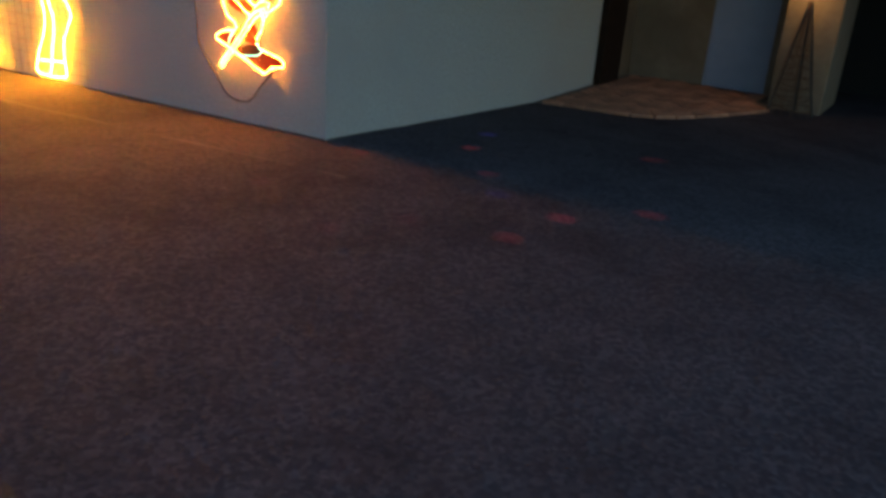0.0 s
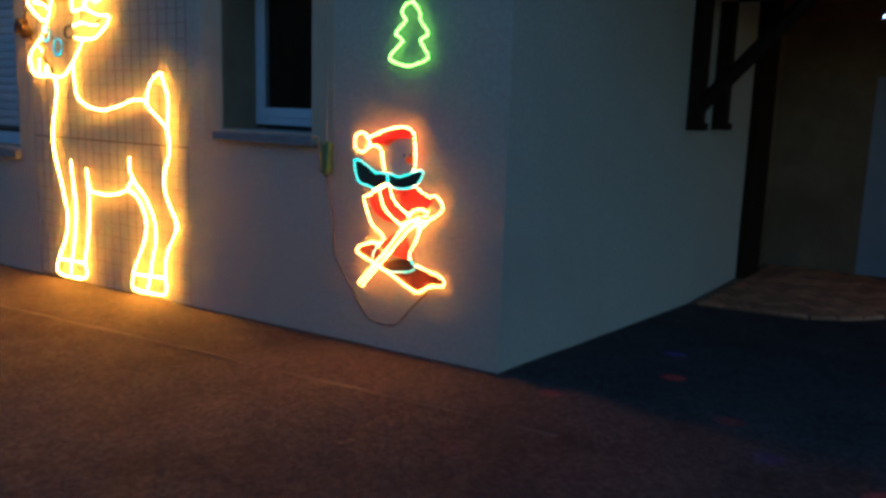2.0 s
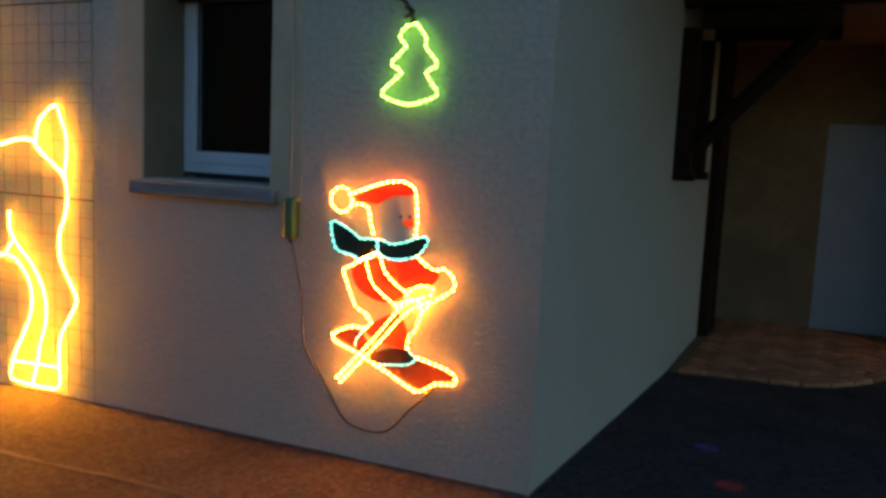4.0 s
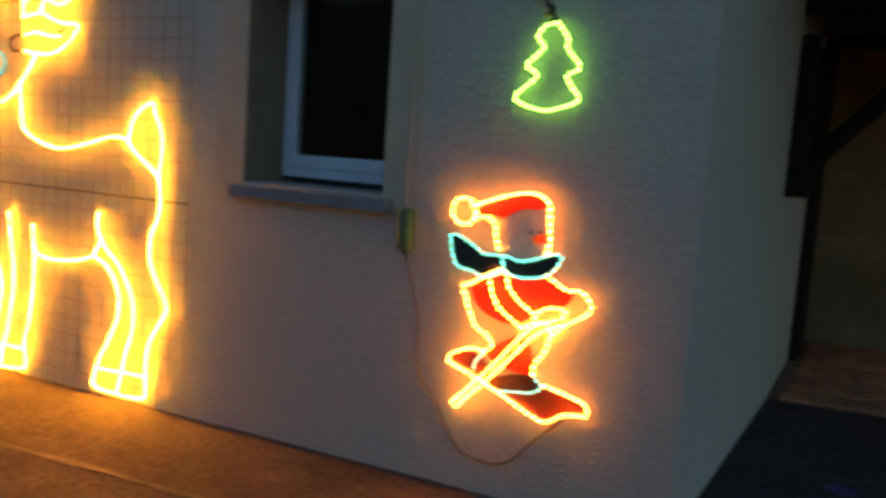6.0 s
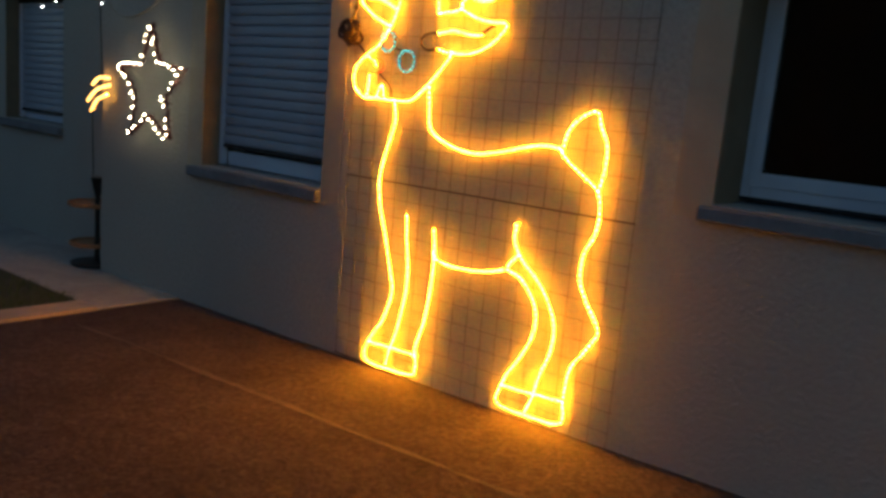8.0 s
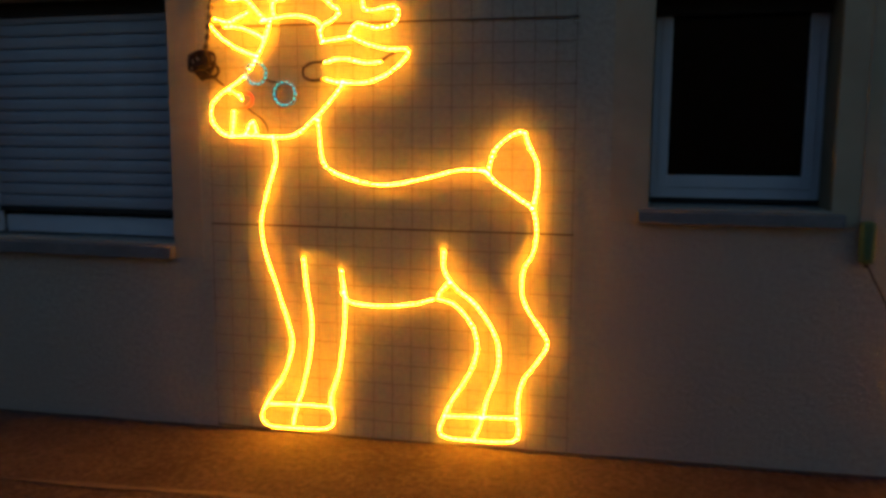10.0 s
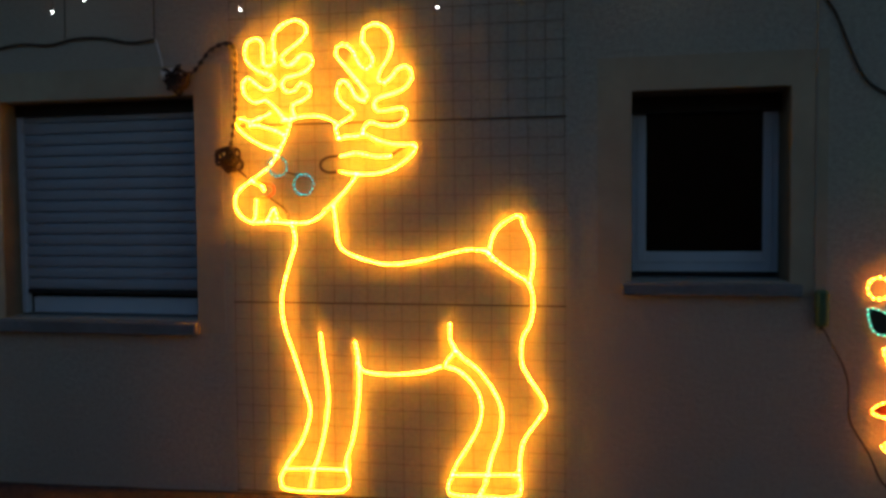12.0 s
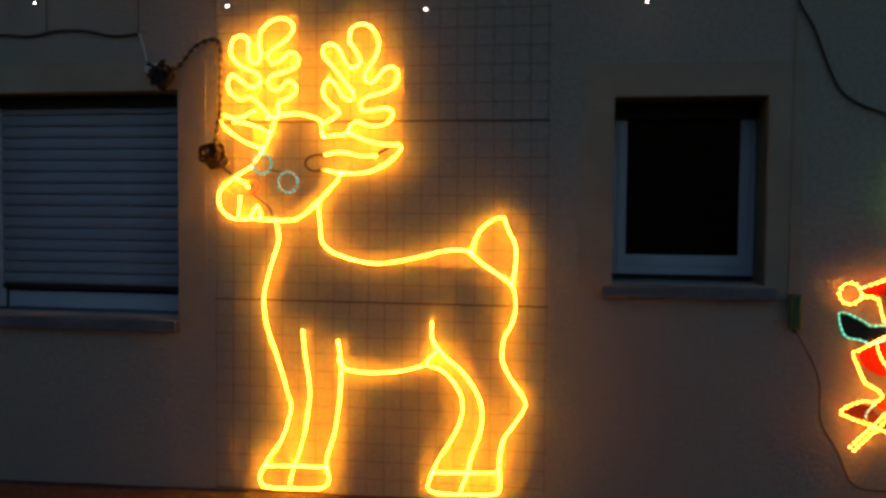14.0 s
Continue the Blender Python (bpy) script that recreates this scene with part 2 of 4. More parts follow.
def add_tube(bm, line, radius, sides=6, closed=False):
    rings = []
    n = len(line)
    for i, c in enumerate(line):
        ahead = (line[(i + 1) % n] if closed or i + 1 < n else c) - (line[i - 1] if closed or i else c)
        ahead = ahead.normalized() if ahead.length > 1e-9 else Vector((0, 0, 1))
        side = ahead.cross(Vector((0, 1, 0)))
        side = side.normalized() if side.length > 0.05 else ahead.cross(Vector((0, 0, 1))).normalized()
        up = side.cross(ahead)
        r = radius(i / max(1, n - 1)) if callable(radius) else radius
        rings.append([bm.verts.new(c + r * (math.cos(a) * side + math.sin(a) * up)) for a in (2 * math.pi * k / sides for k in range(sides))])
    for a, b in zip(rings, rings[1:] + rings[:1] if closed else rings[1:]):
        for k in range(sides):
            bm.faces.new((a[k], a[(k + 1) % sides], b[(k + 1) % sides], b[k]))
    if not closed:
        bm.faces.new(rings[0][::-1])
        bm.faces.new(rings[-1])


def tube(points, radius, step=0.012, sides=6, closed=False):
    bm = bmesh.new()
    line = curve(points, step, closed)
    add_tube(bm, line[:-1] if closed and (line[0] - line[-1]).length < step else line, radius, sides, closed)
    bmesh.ops.recalc_face_normals(bm, faces=bm.faces)
    return bm


def beads(places, radius):
    bm = bmesh.new()
    for c in places:
        bmesh.ops.create_icosphere(bm, subdivisions=1, radius=radius, matrix=Matrix.Translation(c))
    return bm


def plate(outline, y0, y1):
    """A flat sheet with a smooth outline in the plane of a wall."""
    bm = bmesh.new()
    line = curve([(x, 0, z) for x, z in outline], 0.012, True)
    if (line[0] - line[-1]).length < 0.006:
        line.pop()
    face = bm.faces.new([bm.verts.new((c.x, y0, c.z)) for c in line])
    made = bmesh.ops.extrude_face_region(bm, geom=[face])["geom"]
    bmesh.ops.translate(bm, verts=[v for v in made if isinstance(v, bmesh.types.BMVert)], vec=(0, y1 - y0, 0))
    bmesh.ops.triangulate(bm, faces=[f for f in bm.faces if len(f.verts) > 4])
    bmesh.ops.recalc_face_normals(bm, faces=bm.faces)
    return bm


def rope(name, points, parent, skin=None, bulb=None, y=-0.027, radius=0.0043, spacing=0.026, closed=False, label="", bead=0.0053):
    """A lit rope light laid along a line of (x, z) on the wall, with its row of bulbs."""
    line3 = [(x, y, z) for x, z in points]
    ob = piece(name, tube(line3, radius, 0.012, 6, closed), skin or ROPE, parent, label, True)
    seeds = curve(line3, spacing, closed)
    dots = part("light_chain", beads([c + Vector((0, -radius * 0.3, 0)) for c in seeds], bead), bulb or BULB, ob)
    tagged(dots, kind="stuff")
    return ob


def ground_z(x, y):
    """The yard falls gently to the house's far side and down beside it to the garage."""
    along = -0.11 + 0.021 * min(max(x, -9.0), 4.6)
    fall = 0.056 * min(max(y, 0.0), 2.9) * min(max((x - 2.5) / 1.5, 0.0), 1.0)
    return along - fall


# ---------------------------------------------------------------- ground
def spread(limit, inner, fine, coarse):
    a = list(np.arange(-inner, inner + 1e-6, fine))
    return sorted(set([-limit, -limit / 2, -limit / 4] + [float(round(v, 3)) for v in a] + [limit / 4, limit / 2, limit]))


xs, ys = spread(400, 14, 0.5, 0), spread(400, 14, 0.5, 0)
bm = bmesh.new()
grid = [[bm.verts.new((x, y, ground_z(x, y) + 0.003 * noise.noise((x * 0.7, y * 0.7, 0)) * (abs(x) < 14))) for y in ys] for x in xs]
for i in range(len(xs) - 1):
    for j in range(len(ys) - 1):
        bm.faces.new((grid[i][j], grid[i + 1][j], grid[i + 1][j + 1], grid[i][j + 1]))
structure("ground", bm, ASPHALT, "dark worn asphalt yard with pale chippings", True)


def sheet(x0, x1, y0, y1, lift, nx=20, ny=4, depth=0.0):
    """A slab that follows the ground, lift above it, with a skirt of the given depth."""
    m = bmesh.new()
    rows = [[m.verts.new((x0 + (x1 - x0) * i / nx, y0 + (y1 - y0) * j / ny, ground_z(x0 + (x1 - x0) * i / nx, y0 + (y1 - y0) * j / ny) + lift)) for j in range(ny + 1)] for i in range(nx + 1)]
    for i in range(nx):
        for j in range(ny):
            m.faces.new((rows[i][j], rows[i + 1][j], rows[i + 1][j + 1], rows[i][j + 1]))
    if depth:
        rim = [e for e in m.edges if e.is_boundary]
        made = bmesh.ops.extrude_edge_only(m, edges=rim)["geom"]
        bmesh.ops.translate(m, verts=[v for v in made if isinstance(v, bmesh.types.BMVert)], vec=(0, 0, -depth))
    bmesh.ops.recalc_face_normals(m, faces=m.faces)
    return m


structure("pavement", sheet(-9.0, -1.82, -0.62, 0.36, 0.012, 36, 4, 0.08), PALE_SLAB, "pale concrete path along the house wall")
structure("lawn_bed", sheet(-9.0, -2.05, -6.0, -0.63, 0.010, 30, 20, 0.06), SOIL, "dark soil of a small lawn beside the path")
kerb_bm = bmesh.new()
for k in range(7):
    y1 = -0.63 - k * 0.86
    add_box(kerb_bm, -2.04 + 0.004 * (k % 2), -1.80 + 0.004 * (k % 2), y1 - 0.85, y1, ground_z(-1.85, 0) - 0.10, ground_z(-1.85, 0) + 0.030 + 0.003 * (k % 3), 0.012)
structure("kerb", kerb_bm, KERB, "worn concrete edging between lawn and asphalt")

bm = bmesh.new()
rnd = random.Random(4)
for _ in range(6500):
    x, y = -2.08 - 5.0 * rnd.random() ** 1.6, -0.66 - 2.2 * rnd.random()
    h, a, w = rnd.uniform(0.03, 0.085), rnd.uniform(0, 6.28), rnd.uniform(0.002, 0.0045)
    lean = Vector((rnd.uniform(-0.03, 0.03), rnd.uniform(-0.03, 0.03), h))
    foot = Vector((x, y, ground_z(x, y) + 0.008))
    across = Vector((math.cos(a) * w, math.sin(a) * w, 0))
    bm.faces.new((bm.verts.new(foot - across), bm.verts.new(foot + across), bm.verts.new(foot + lean)))
tagged(part("grass", bm, BLADE), "short dark green grass on the small lawn", "grass", "", "stuff")


def trench_line(name, x0, x1, y0, y1, width, label):
    """A pale sealed seam in the asphalt: thin, broken and uneven."""
    m = bmesh.new()
    n = int((x1 - x0) / 0.06)
    last = None
    for i in range(n + 1):
        x = x0 + (x1 - x0) * i / n
        y = y0 + (y1 - y0) * i / n + 0.02 * noise.noise((x * 1.7, 3.1, 0)) + 0.008 * noise.noise((x * 9, 1.1, 0))
        w = width * max(0.0, 0.62 + 0.8 * noise.noise((x * 2.3, 7.7, 0)) + 0.3 * noise.noise((x * 14, 2.2, 0)))
        if w < 0.004:
            last = None
            continue
        z = ground_z(x, y) + 0.0065
        pair = (m.verts.new((x, y - w, z)), m.verts.new((x, y + w, z)))
        if last:
            m.faces.new((last[0], pair[0], pair[1], last[1]))
        last = pair
    return structure(name, m, LINE, label)


trench_line("asphalt_seam", -1.6, 4.85, -0.90, -0.56, 0.021, "pale broken seam in the asphalt along the house")


# ---------------------------------------------------------------- house walls
def wall_slab(along, a0, a1, face, back, z0, z1, holes):
    """A wall with openings cut right through it. along: 'x' or 'y'; holes: rows of a0, a1, z0, z1."""
    m = bmesh.new()
    us = sorted({a0, a1, *(h[0] for h in holes), *(h[1] for h in holes)})
    vs = sorted({z0, z1, *(h[2] for h in holes), *(h[3] for h in holes)})

    def at(u, d, z):
        return m.verts.new((u, d, z) if along == "x" else (d, u, z))

    def solid(i, j):
        if not (0 <= i < len(us) - 1 and 0 <= j < len(vs) - 1):
            return False
        u, v = (us[i] + us[i + 1]) / 2, (vs[j] + vs[j + 1]) / 2
        return not any(h[0] < u < h[1] and h[2] < v < h[3] for h in holes)

    for i in range(len(us) - 1):
        for j in range(len(vs) - 1):
            if not solid(i, j):
                continue
            u0, u1, v0, v1 = us[i], us[i + 1], vs[j], vs[j + 1]
            for d in (face, back):
                m.faces.new((at(u0, d, v0), at(u1, d, v0), at(u1, d, v1), at(u0, d, v1)))
            for di, dj, quad in ((-1, 0, ((u0, v0), (u0, v1))), (1, 0, ((u1, v0), (u1, v1))), (0, -1, ((u0, v0), (u1, v0))), (0, 1, ((u0, v1), (u1, v1)))):
                if not solid(i + di, j + dj):
                    (p, q), (r, s) = quad
                    m.faces.new((at(p, face, q), at(r, face, s), at(r, back, s), at(p, back, q)))
    bmesh.ops.remove_doubles(m, verts=m.verts, dist=1e-5)
    bmesh.ops.recalc_face_normals(m, faces=m.faces)
    return m


TOP = 3.0
W1 = (-1.58, -0.302, 0.885, 2.187)
W2 = (2.142, 2.915, 1.140, 2.116)
W0 = (-5.75, -4.45, 0.925, 2.19)
structure("wall_front", wall_slab("x", -3.0, 4.226, 0.0, 0.36, -0.5, TOP, [W1, W2]), ROUGHCAST, "grey roughcast front wall of the house")
structure("wall_side", wall_slab("y", 0.36, 4.8, 4.226, 3.93, -0.6, TOP, []), ROUGHCAST, "grey roughcast side wall of the house")
structure("wall_return", wall_slab("y", 0.36, 0.65, -3.0, -2.7, -0.5, TOP, []), ROUGHCAST, "short roughcast return beside the set-back wall")
structure("wall_set_back", wall_slab("x", -9.0, -3.0, 0.35, 0.65, -0.6, TOP, [W0]), ROUGHCAST, "grey roughcast wall set back behind the path")
structure("wall_far_end", wall_slab("y", 0.65, 6.0, -9.0, -8.7, -0.6, TOP, []), ROUGHCAST, "plain far end wall of the house")
structure("wall_back", wall_slab("x", -9.0, 9.5, 8.0, 8.3, -0.8, TOP, []), ROUGHCAST, "plain back wall of the house")
structure("ceiling", box(-8.95, 9.4, 0.06, 8.25, TOP + 0.002, TOP + 0.1), BEIGE, "plain slab that closes the house above")
structure("roof", box(-9.3, 4.7, -0.42, 8.4, TOP + 0.102, TOP + 0.30, 0.01), varied("dark_roof_covering", (0.06, 0.045, 0.04), (0.10, 0.07, 0.06), 8, 0.8, 0.3, 30), "plain dark roof edge over the house walls")
# unseen stand-in for the dark outline opposite; keeps low sky off the front wall
structure("sky_blocker", wall_slab("x", -32.0, 5.6, -8.0, -7.7, -1.0, 3.65, []), varied("dark_sky_blocker", (0.035, 0.036, 0.034), (0.06, 0.06, 0.056), 4, 0.9, 0.3, 20), "unseen dark wall added to block low sky across the yard")
structure("room_partition", wall_slab("x", -8.7, 3.93, 1.6, 1.7, -0.5, TOP, []), ROOM_SHADE, "added room wall behind the windows, near-black in place of shade")


def base_joint(name, start, end, out, n=24):
    """A thin dark strip along the joint where a wall meets the ground."""
    m = bmesh.new()
    last = None
    for i in range(n + 1):
        x, y = start[0] + (end[0] - start[0]) * i / n, start[1] + (end[1] - start[1]) * i / n
        h = 0.007 + 0.005 * noise.noise((x * 3, y * 3, 5.0))
        z = ground_z(x, y)
        ring = [m.verts.new(q) for q in ((x, y, z - 0.03), (x + out[0], y + out[1], z - 0.03), (x + out[0] * 0.6, y + out[1] * 0.6, z + h), (x, y, z + h))]
        if last:
            for k in range(3):
                m.faces.new((last[k], ring[k], ring[k + 1], last[k + 1]))
        last = ring
    bmesh.ops.recalc_face_normals(m, faces=m.faces)
    return structure(name, m, JOINT, "thin dark joint at the foot of the wall")


base_joint("foot_line_front", (-1.8, 0.0), (4.22, 0.0), (0.0, -0.006))
base_joint("foot_line_side", (4.226, 0.0), (4.226, 2.86), (0.006, 0.0))
base_joint("foot_line_set_back", (-9.0, 0.35), (-3.0, 0.35), (0.0, -0.02))

# the garage front, set back beside the house, with a plain door, a pier and a dark opening
GARAGE_DOOR = (5.085, 5.745, -0.24, 1.72)
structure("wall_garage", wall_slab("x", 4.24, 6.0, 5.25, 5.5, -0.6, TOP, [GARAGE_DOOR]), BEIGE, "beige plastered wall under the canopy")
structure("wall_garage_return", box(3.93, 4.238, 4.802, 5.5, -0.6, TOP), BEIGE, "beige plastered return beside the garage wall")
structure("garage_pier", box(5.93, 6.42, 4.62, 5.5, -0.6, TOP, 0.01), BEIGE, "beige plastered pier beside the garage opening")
# inner garage walls: the opening's darkness is put into their colour
structure("wall_garage_end", box(9.2, 9.5, 4.62, 8.0, -0.6, TOP), ROOM_SHADE, "plain wall of the open garage, near-black in place of shade")
structure("wall_garage_inner", box(5.99, 6.1, 5.502, 8.0, -0.6, TOP), ROOM_SHADE, "plain inner wall of the open garage, near-black in place of shade")
# added to hide the lit back wall behind the opening
structure("wall_garage_rear", box(6.1, 9.2, 6.4, 6.6, -0.6, TOP), ROOM_SHADE, "added rear wall of the open garage, near-black in place of shade")
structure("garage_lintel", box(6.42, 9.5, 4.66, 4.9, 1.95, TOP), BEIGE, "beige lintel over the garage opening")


def surround(win, wide, name):
    """Smooth cream bands of plaster round an opening, above its sill."""
    x0, x1, z0, z1 = win
    m = bmesh.new()
    add_box(m, x0 - wide, x0 - 0.001, -0.003, 0.02, z0 - 0.07, z1)
    add_box(m, x1 + 0.001, x1 + wide, -0.003, 0.02, z0 - 0.07, z1)
    add_box(m, x0 - wide, x1 + wide, -0.003, 0.02, z1 + 0.001, z1 + wide)
    return structure(name, m, SMOOTH, "smooth cream plaster band round a window")


surround(W1, 0.17, "trim_window_1")
surround(W2, 0.172, "trim_window_2")


def reveal_lining(win, face, deep, name):
    x0, x1, z0, z1 = win
    m = bmesh.new()
    add_box(m, x0 - 0.001, x0 + 0.004, face + 0.004, face + deep, z0, z1)
    add_box(m, x1 - 0.004, x1 + 0.001, face + 0.004, face + deep, z0, z1)
    add_box(m, x0 + 0.004, x1 - 0.004, face + 0.004, face + deep, z1 - 0.004, z1 + 0.001)
    return structure(name, m, REVEAL, "smooth plaster in a window reveal, tan and darker than the bands")


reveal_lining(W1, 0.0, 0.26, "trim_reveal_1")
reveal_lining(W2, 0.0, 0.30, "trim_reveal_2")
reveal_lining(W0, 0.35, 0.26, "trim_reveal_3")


def sill(parent, x0, x1, y0, y1, z0, z1):
    m = bmesh.new()
    add_box(m, x0, x1, y0, y1, z0, z1, 0.008)
    for v in m.verts:
        if v.co.z > z1 - 0.012:
            v.co.z -= 0.016 * (y1 - v.co.y) / (y1 - y0)
    return piece("window_sill", m, CONCRETE, parent, "grey concrete sill")


def pane_window(name, win, face, label):
    """A small plastic casement with one pane, set back in its opening."""
    x0, x1, z0, z1 = win
    w = thing(name, label, "window", (x0, face, z0), kind="structure")
    y0 = face + 0.27
    sill(w, x0 - 0.047, x1 + 0.052, face - 0.05, y0 + 0.03, z0 - 0.072, z0 + 0.004)
    a, b, c, d = x0 + 0.006, x1 - 0.006, z0 + 0.030, z1 - 0.012
    m = bmesh.new()
    for q in ((a, a + 0.045, c, d), (b - 0.045, b, c, d), (a + 0.045, b - 0.045, c, c + 0.055), (a + 0.045, b - 0.045, d - 0.045, d)):
        add_box(m, q[0], q[1], y0, y0 + 0.06, q[2], q[3], 0.003)
    outer = piece("window_frame", m, PVC, w, "white plastic frame")
    piece("drip_seal", box(a, b, y0 + 0.004, y0 + 0.05, z0 + 0.012, c), SEAL, w, "dark gap under the frame")
    a, b, c, d = a + 0.03, b - 0.03, c + 0.048, d - 0.03
    m = bmesh.new()
    wide = 0.048
    for q in ((a, a + wide, c, d), (b - wide, b, c, d), (a + wide, b - wide, c, c + wide + 0.012), (a + wide, b - wide, d - wide, d)):
        add_box(m, q[0], q[1], y0 - 0.007, y0 + 0.045, q[2], q[3], 0.004)
    # dark strip over the top rail, painting the shade below the lintel
    piece("shade_strip", box(x0 + 0.004, x1 - 0.004, y0 - 0.05, y0 - 0.009, z1 - 0.094, z1 - 0.004, 0.004), HEAD_SHADE, w, "dark brown strip standing in for shade under the window head")
    sash = piece("sash", m, PVC, w, "white plastic sash")
    m = bmesh.new()
    e = 0.004
    for q in ((a + wide, a + wide + e, c + wide + 0.012, d - wide), (b - wide - e, b - wide, c + wide + 0.012, d - wide), (a + wide, b - wide, c + wide + 0.012, c + wide + 0.012 + e), (a + wide, b - wide, d - wide - e, d - wide)):
        add_box(m, q[0], q[1], y0 + 0.016, y0 + 0.024, q[2], q[3])
    piece("glazing_seal", m, SEAL, w)
    glass = piece("pane", box(a + wide, b - wide, y0 + 0.025, y0 + 0.031, c + wide + 0.012, d - wide), GLASS, w, "clear window glass")
    glass.visible_shadow = False
    return w


def shutter_window(name, win, face, label, drop):
    """A window behind a roller shutter of slats that stops a little above the sill."""
    x0, x1, z0, z1 = win
    w = thing(name, label, "window", (x0, face, z0), kind="structure")
    y0 = face + 0.15
    sill(w, x0 - 0.12, x1 + 0.004, face - 0.05, y0 + 0.05, z0 - 0.082, z0 + 0.004)
    a, b = x0 + 0.006, x1 - 0.006
    for u0, u1 in ((a, a + 0.036), (b - 0.036, b)):
        piece("guide_rail", box(u0, u1, y0 - 0.012, y0 + 0.035, z0 + 0.012, z1 - 0.006, 0.004), PVC, w, "white shutter rail")
    piece("window_frame", box(a + 0.05, b - 0.05, y0 + 0.03, y0 + 0.09, z0 + 0.010, z0 + 0.110, 0.006), PVC, w, "white bottom rail of the frame")
    glass = piece("pane", box(a + 0.05, b - 0.05, y0 + 0.055, y0 + 0.061, z0 + 0.110, z1 - 0.02), GLASS, w, "dark window glass")
    glass.visible_shadow = False
    pitch, z = 0.0685, z0 + drop
    # dark strip in place of the lintel's shadow on the top slats
    piece("shade_strip", box(a, b, y0 - 0.022, y0 - 0.001, z1 - 0.078, z1 - 0.006, 0.004), HEAD_SHADE, w, "dark brown strip standing in for shade under the window head")
    bar = piece("end_bar", box(a + 0.03, b - 0.03, y0 - 0.002, y0 + 0.012, z - 0.014, z + 0.012, 0.003), SEAL, w, "dark rubber end bar")
    z += 0.012
    mesh = None
    while z < z1 - 0.01:
        if mesh is None:
            m = bmesh.new()
            prof = [(0.0, 0.0), (-0.0085, 0.006), (-0.011, 0.022), (-0.011, 0.042), (-0.0085, 0.059), (0.0, 0.0655), (0.004, 0.0655), (0.004, 0.0)]
            ends = [[m.verts.new((u, y0 + 0.012 + dy, dz)) for dy, dz in prof] for u in (a + 0.031, b - 0.031)]
            for k in range(len(prof)):
                m.faces.new((ends[0][k], ends[0][(k + 1) % len(prof)], ends[1][(k + 1) % len(prof)], ends[1][k]))
            bmesh.ops.recalc_face_normals(m, faces=m.faces)
            first = piece("slat", m, SLAT, w)
            mesh = first.data
            ob = first
        else:
            ob = new("slat", mesh)
            ob.parent = w
            ob.matrix_parent_inverse = Matrix.Translation((-x0, -face, -z0))
        ob.location.z = z
        z += pitch
    return w


shutter_window("window_1", W1, 0.0, "white roller shutter nearly closed over a window with grey sill", 0.148)
pane_window("window_2", W2, 0.0, "small white plastic window with dark glass and grey sill")
shutter_window("window_3", W0, 0.35, "white roller shutter over a window in the set-back wall", 0.10)

# ---------------------------------------------------------------- canopy and garage front
canopy = thing("canopy", "dark timber lean-to canopy over the garage front", "canopy", (4.226, 2.45, 2.2), kind="structure")
piece("fascia_beam", box(4.24, 9.4, 2.46, 2.56, 2.305, 2.40, 0.01), TIMBER, canopy)
for k in range(21):
    piece("soffit_board", box(4.235, 9.4, 2.47 + k * 0.132, 2.47 + k * 0.132 + 0.125, 2.402, 2.422, 0.003), BOARDS, canopy)
piece("wall_board", box(4.242, 5.92, 5.205, 5.247, 2.23, 2.40, 0.004), BOARDS, canopy, "brown board along the garage wall")
piece("roof_deck", box(4.235, 9.5, 2.42, 5.25, 2.424, 2.50), TIMBER, canopy)


def bracket(y, braced):
    b = thing("canopy_bracket", "dark-stained timber bracket on the roughcast side wall", "bracket", (4.23, y, 1.22), "canopy brackets")
    piece("upright", box(4.226, 4.335, y - 0.055, y + 0.055, 1.22, 2.19, 0.008), TIMBER, b)
    if braced:
        m = bmesh.new()
        add_tube(m, [Vector((4.30, y, 1.37)), Vector((5.06, y, 2.20))], 0.056, 4)
        bmesh.ops.recalc_face_normals(m, faces=m.faces)
        piece("brace", m, TIMBER, b)
    piece("arm", box(4.335, 5.15, y - 0.05, y + 0.05, 2.19, 2.30, 0.008), TIMBER, b)
    piece("foot_block", box(4.228, 4.36, y - 0.06, y + 0.06, 1.205, 1.26, 0.006), TIMBER, b)
    return b


bracket(2.60, True)
bracket(3.20, False)
structure("timber_post", box(4.20, 4.30, 4.26, 4.80, -0.3, 2.4, 0.01), TIMBER, "dark stained timber at the end of the side wall")

dx0, dx1, dz0, dz1 = GARAGE_DOOR
door = thing("door_1", "plain pale blue-white door in the beige wall", "door", (dx0, 5.26, dz0), kind="structure")
piece("door_leaf", box(dx0 + 0.026, dx1 - 0.026, 5.275, 5.32, dz0 + 0.075, dz1 - 0.026, 0.004), DOOR, door)
for q0, q1 in ((dx0 + 0.001, dx0 + 0.025), (dx1 - 0.025, dx1 - 0.001)):
    piece("door_frame", box(q0, q1, 5.262, 5.36, dz0, dz1 - 0.001), DOOR, door)
piece("door_frame", box(dx0 + 0.025, dx1 - 0.025, 5.262, 5.36, dz1 - 0.025, dz1 - 0.001), DOOR, door)
piece("threshold", box(dx0 + 0.026, dx1 - 0.026, 5.24, 5.36, dz0 - 0.06, dz0 + 0.072), SEAL, door, "dark threshold gap")

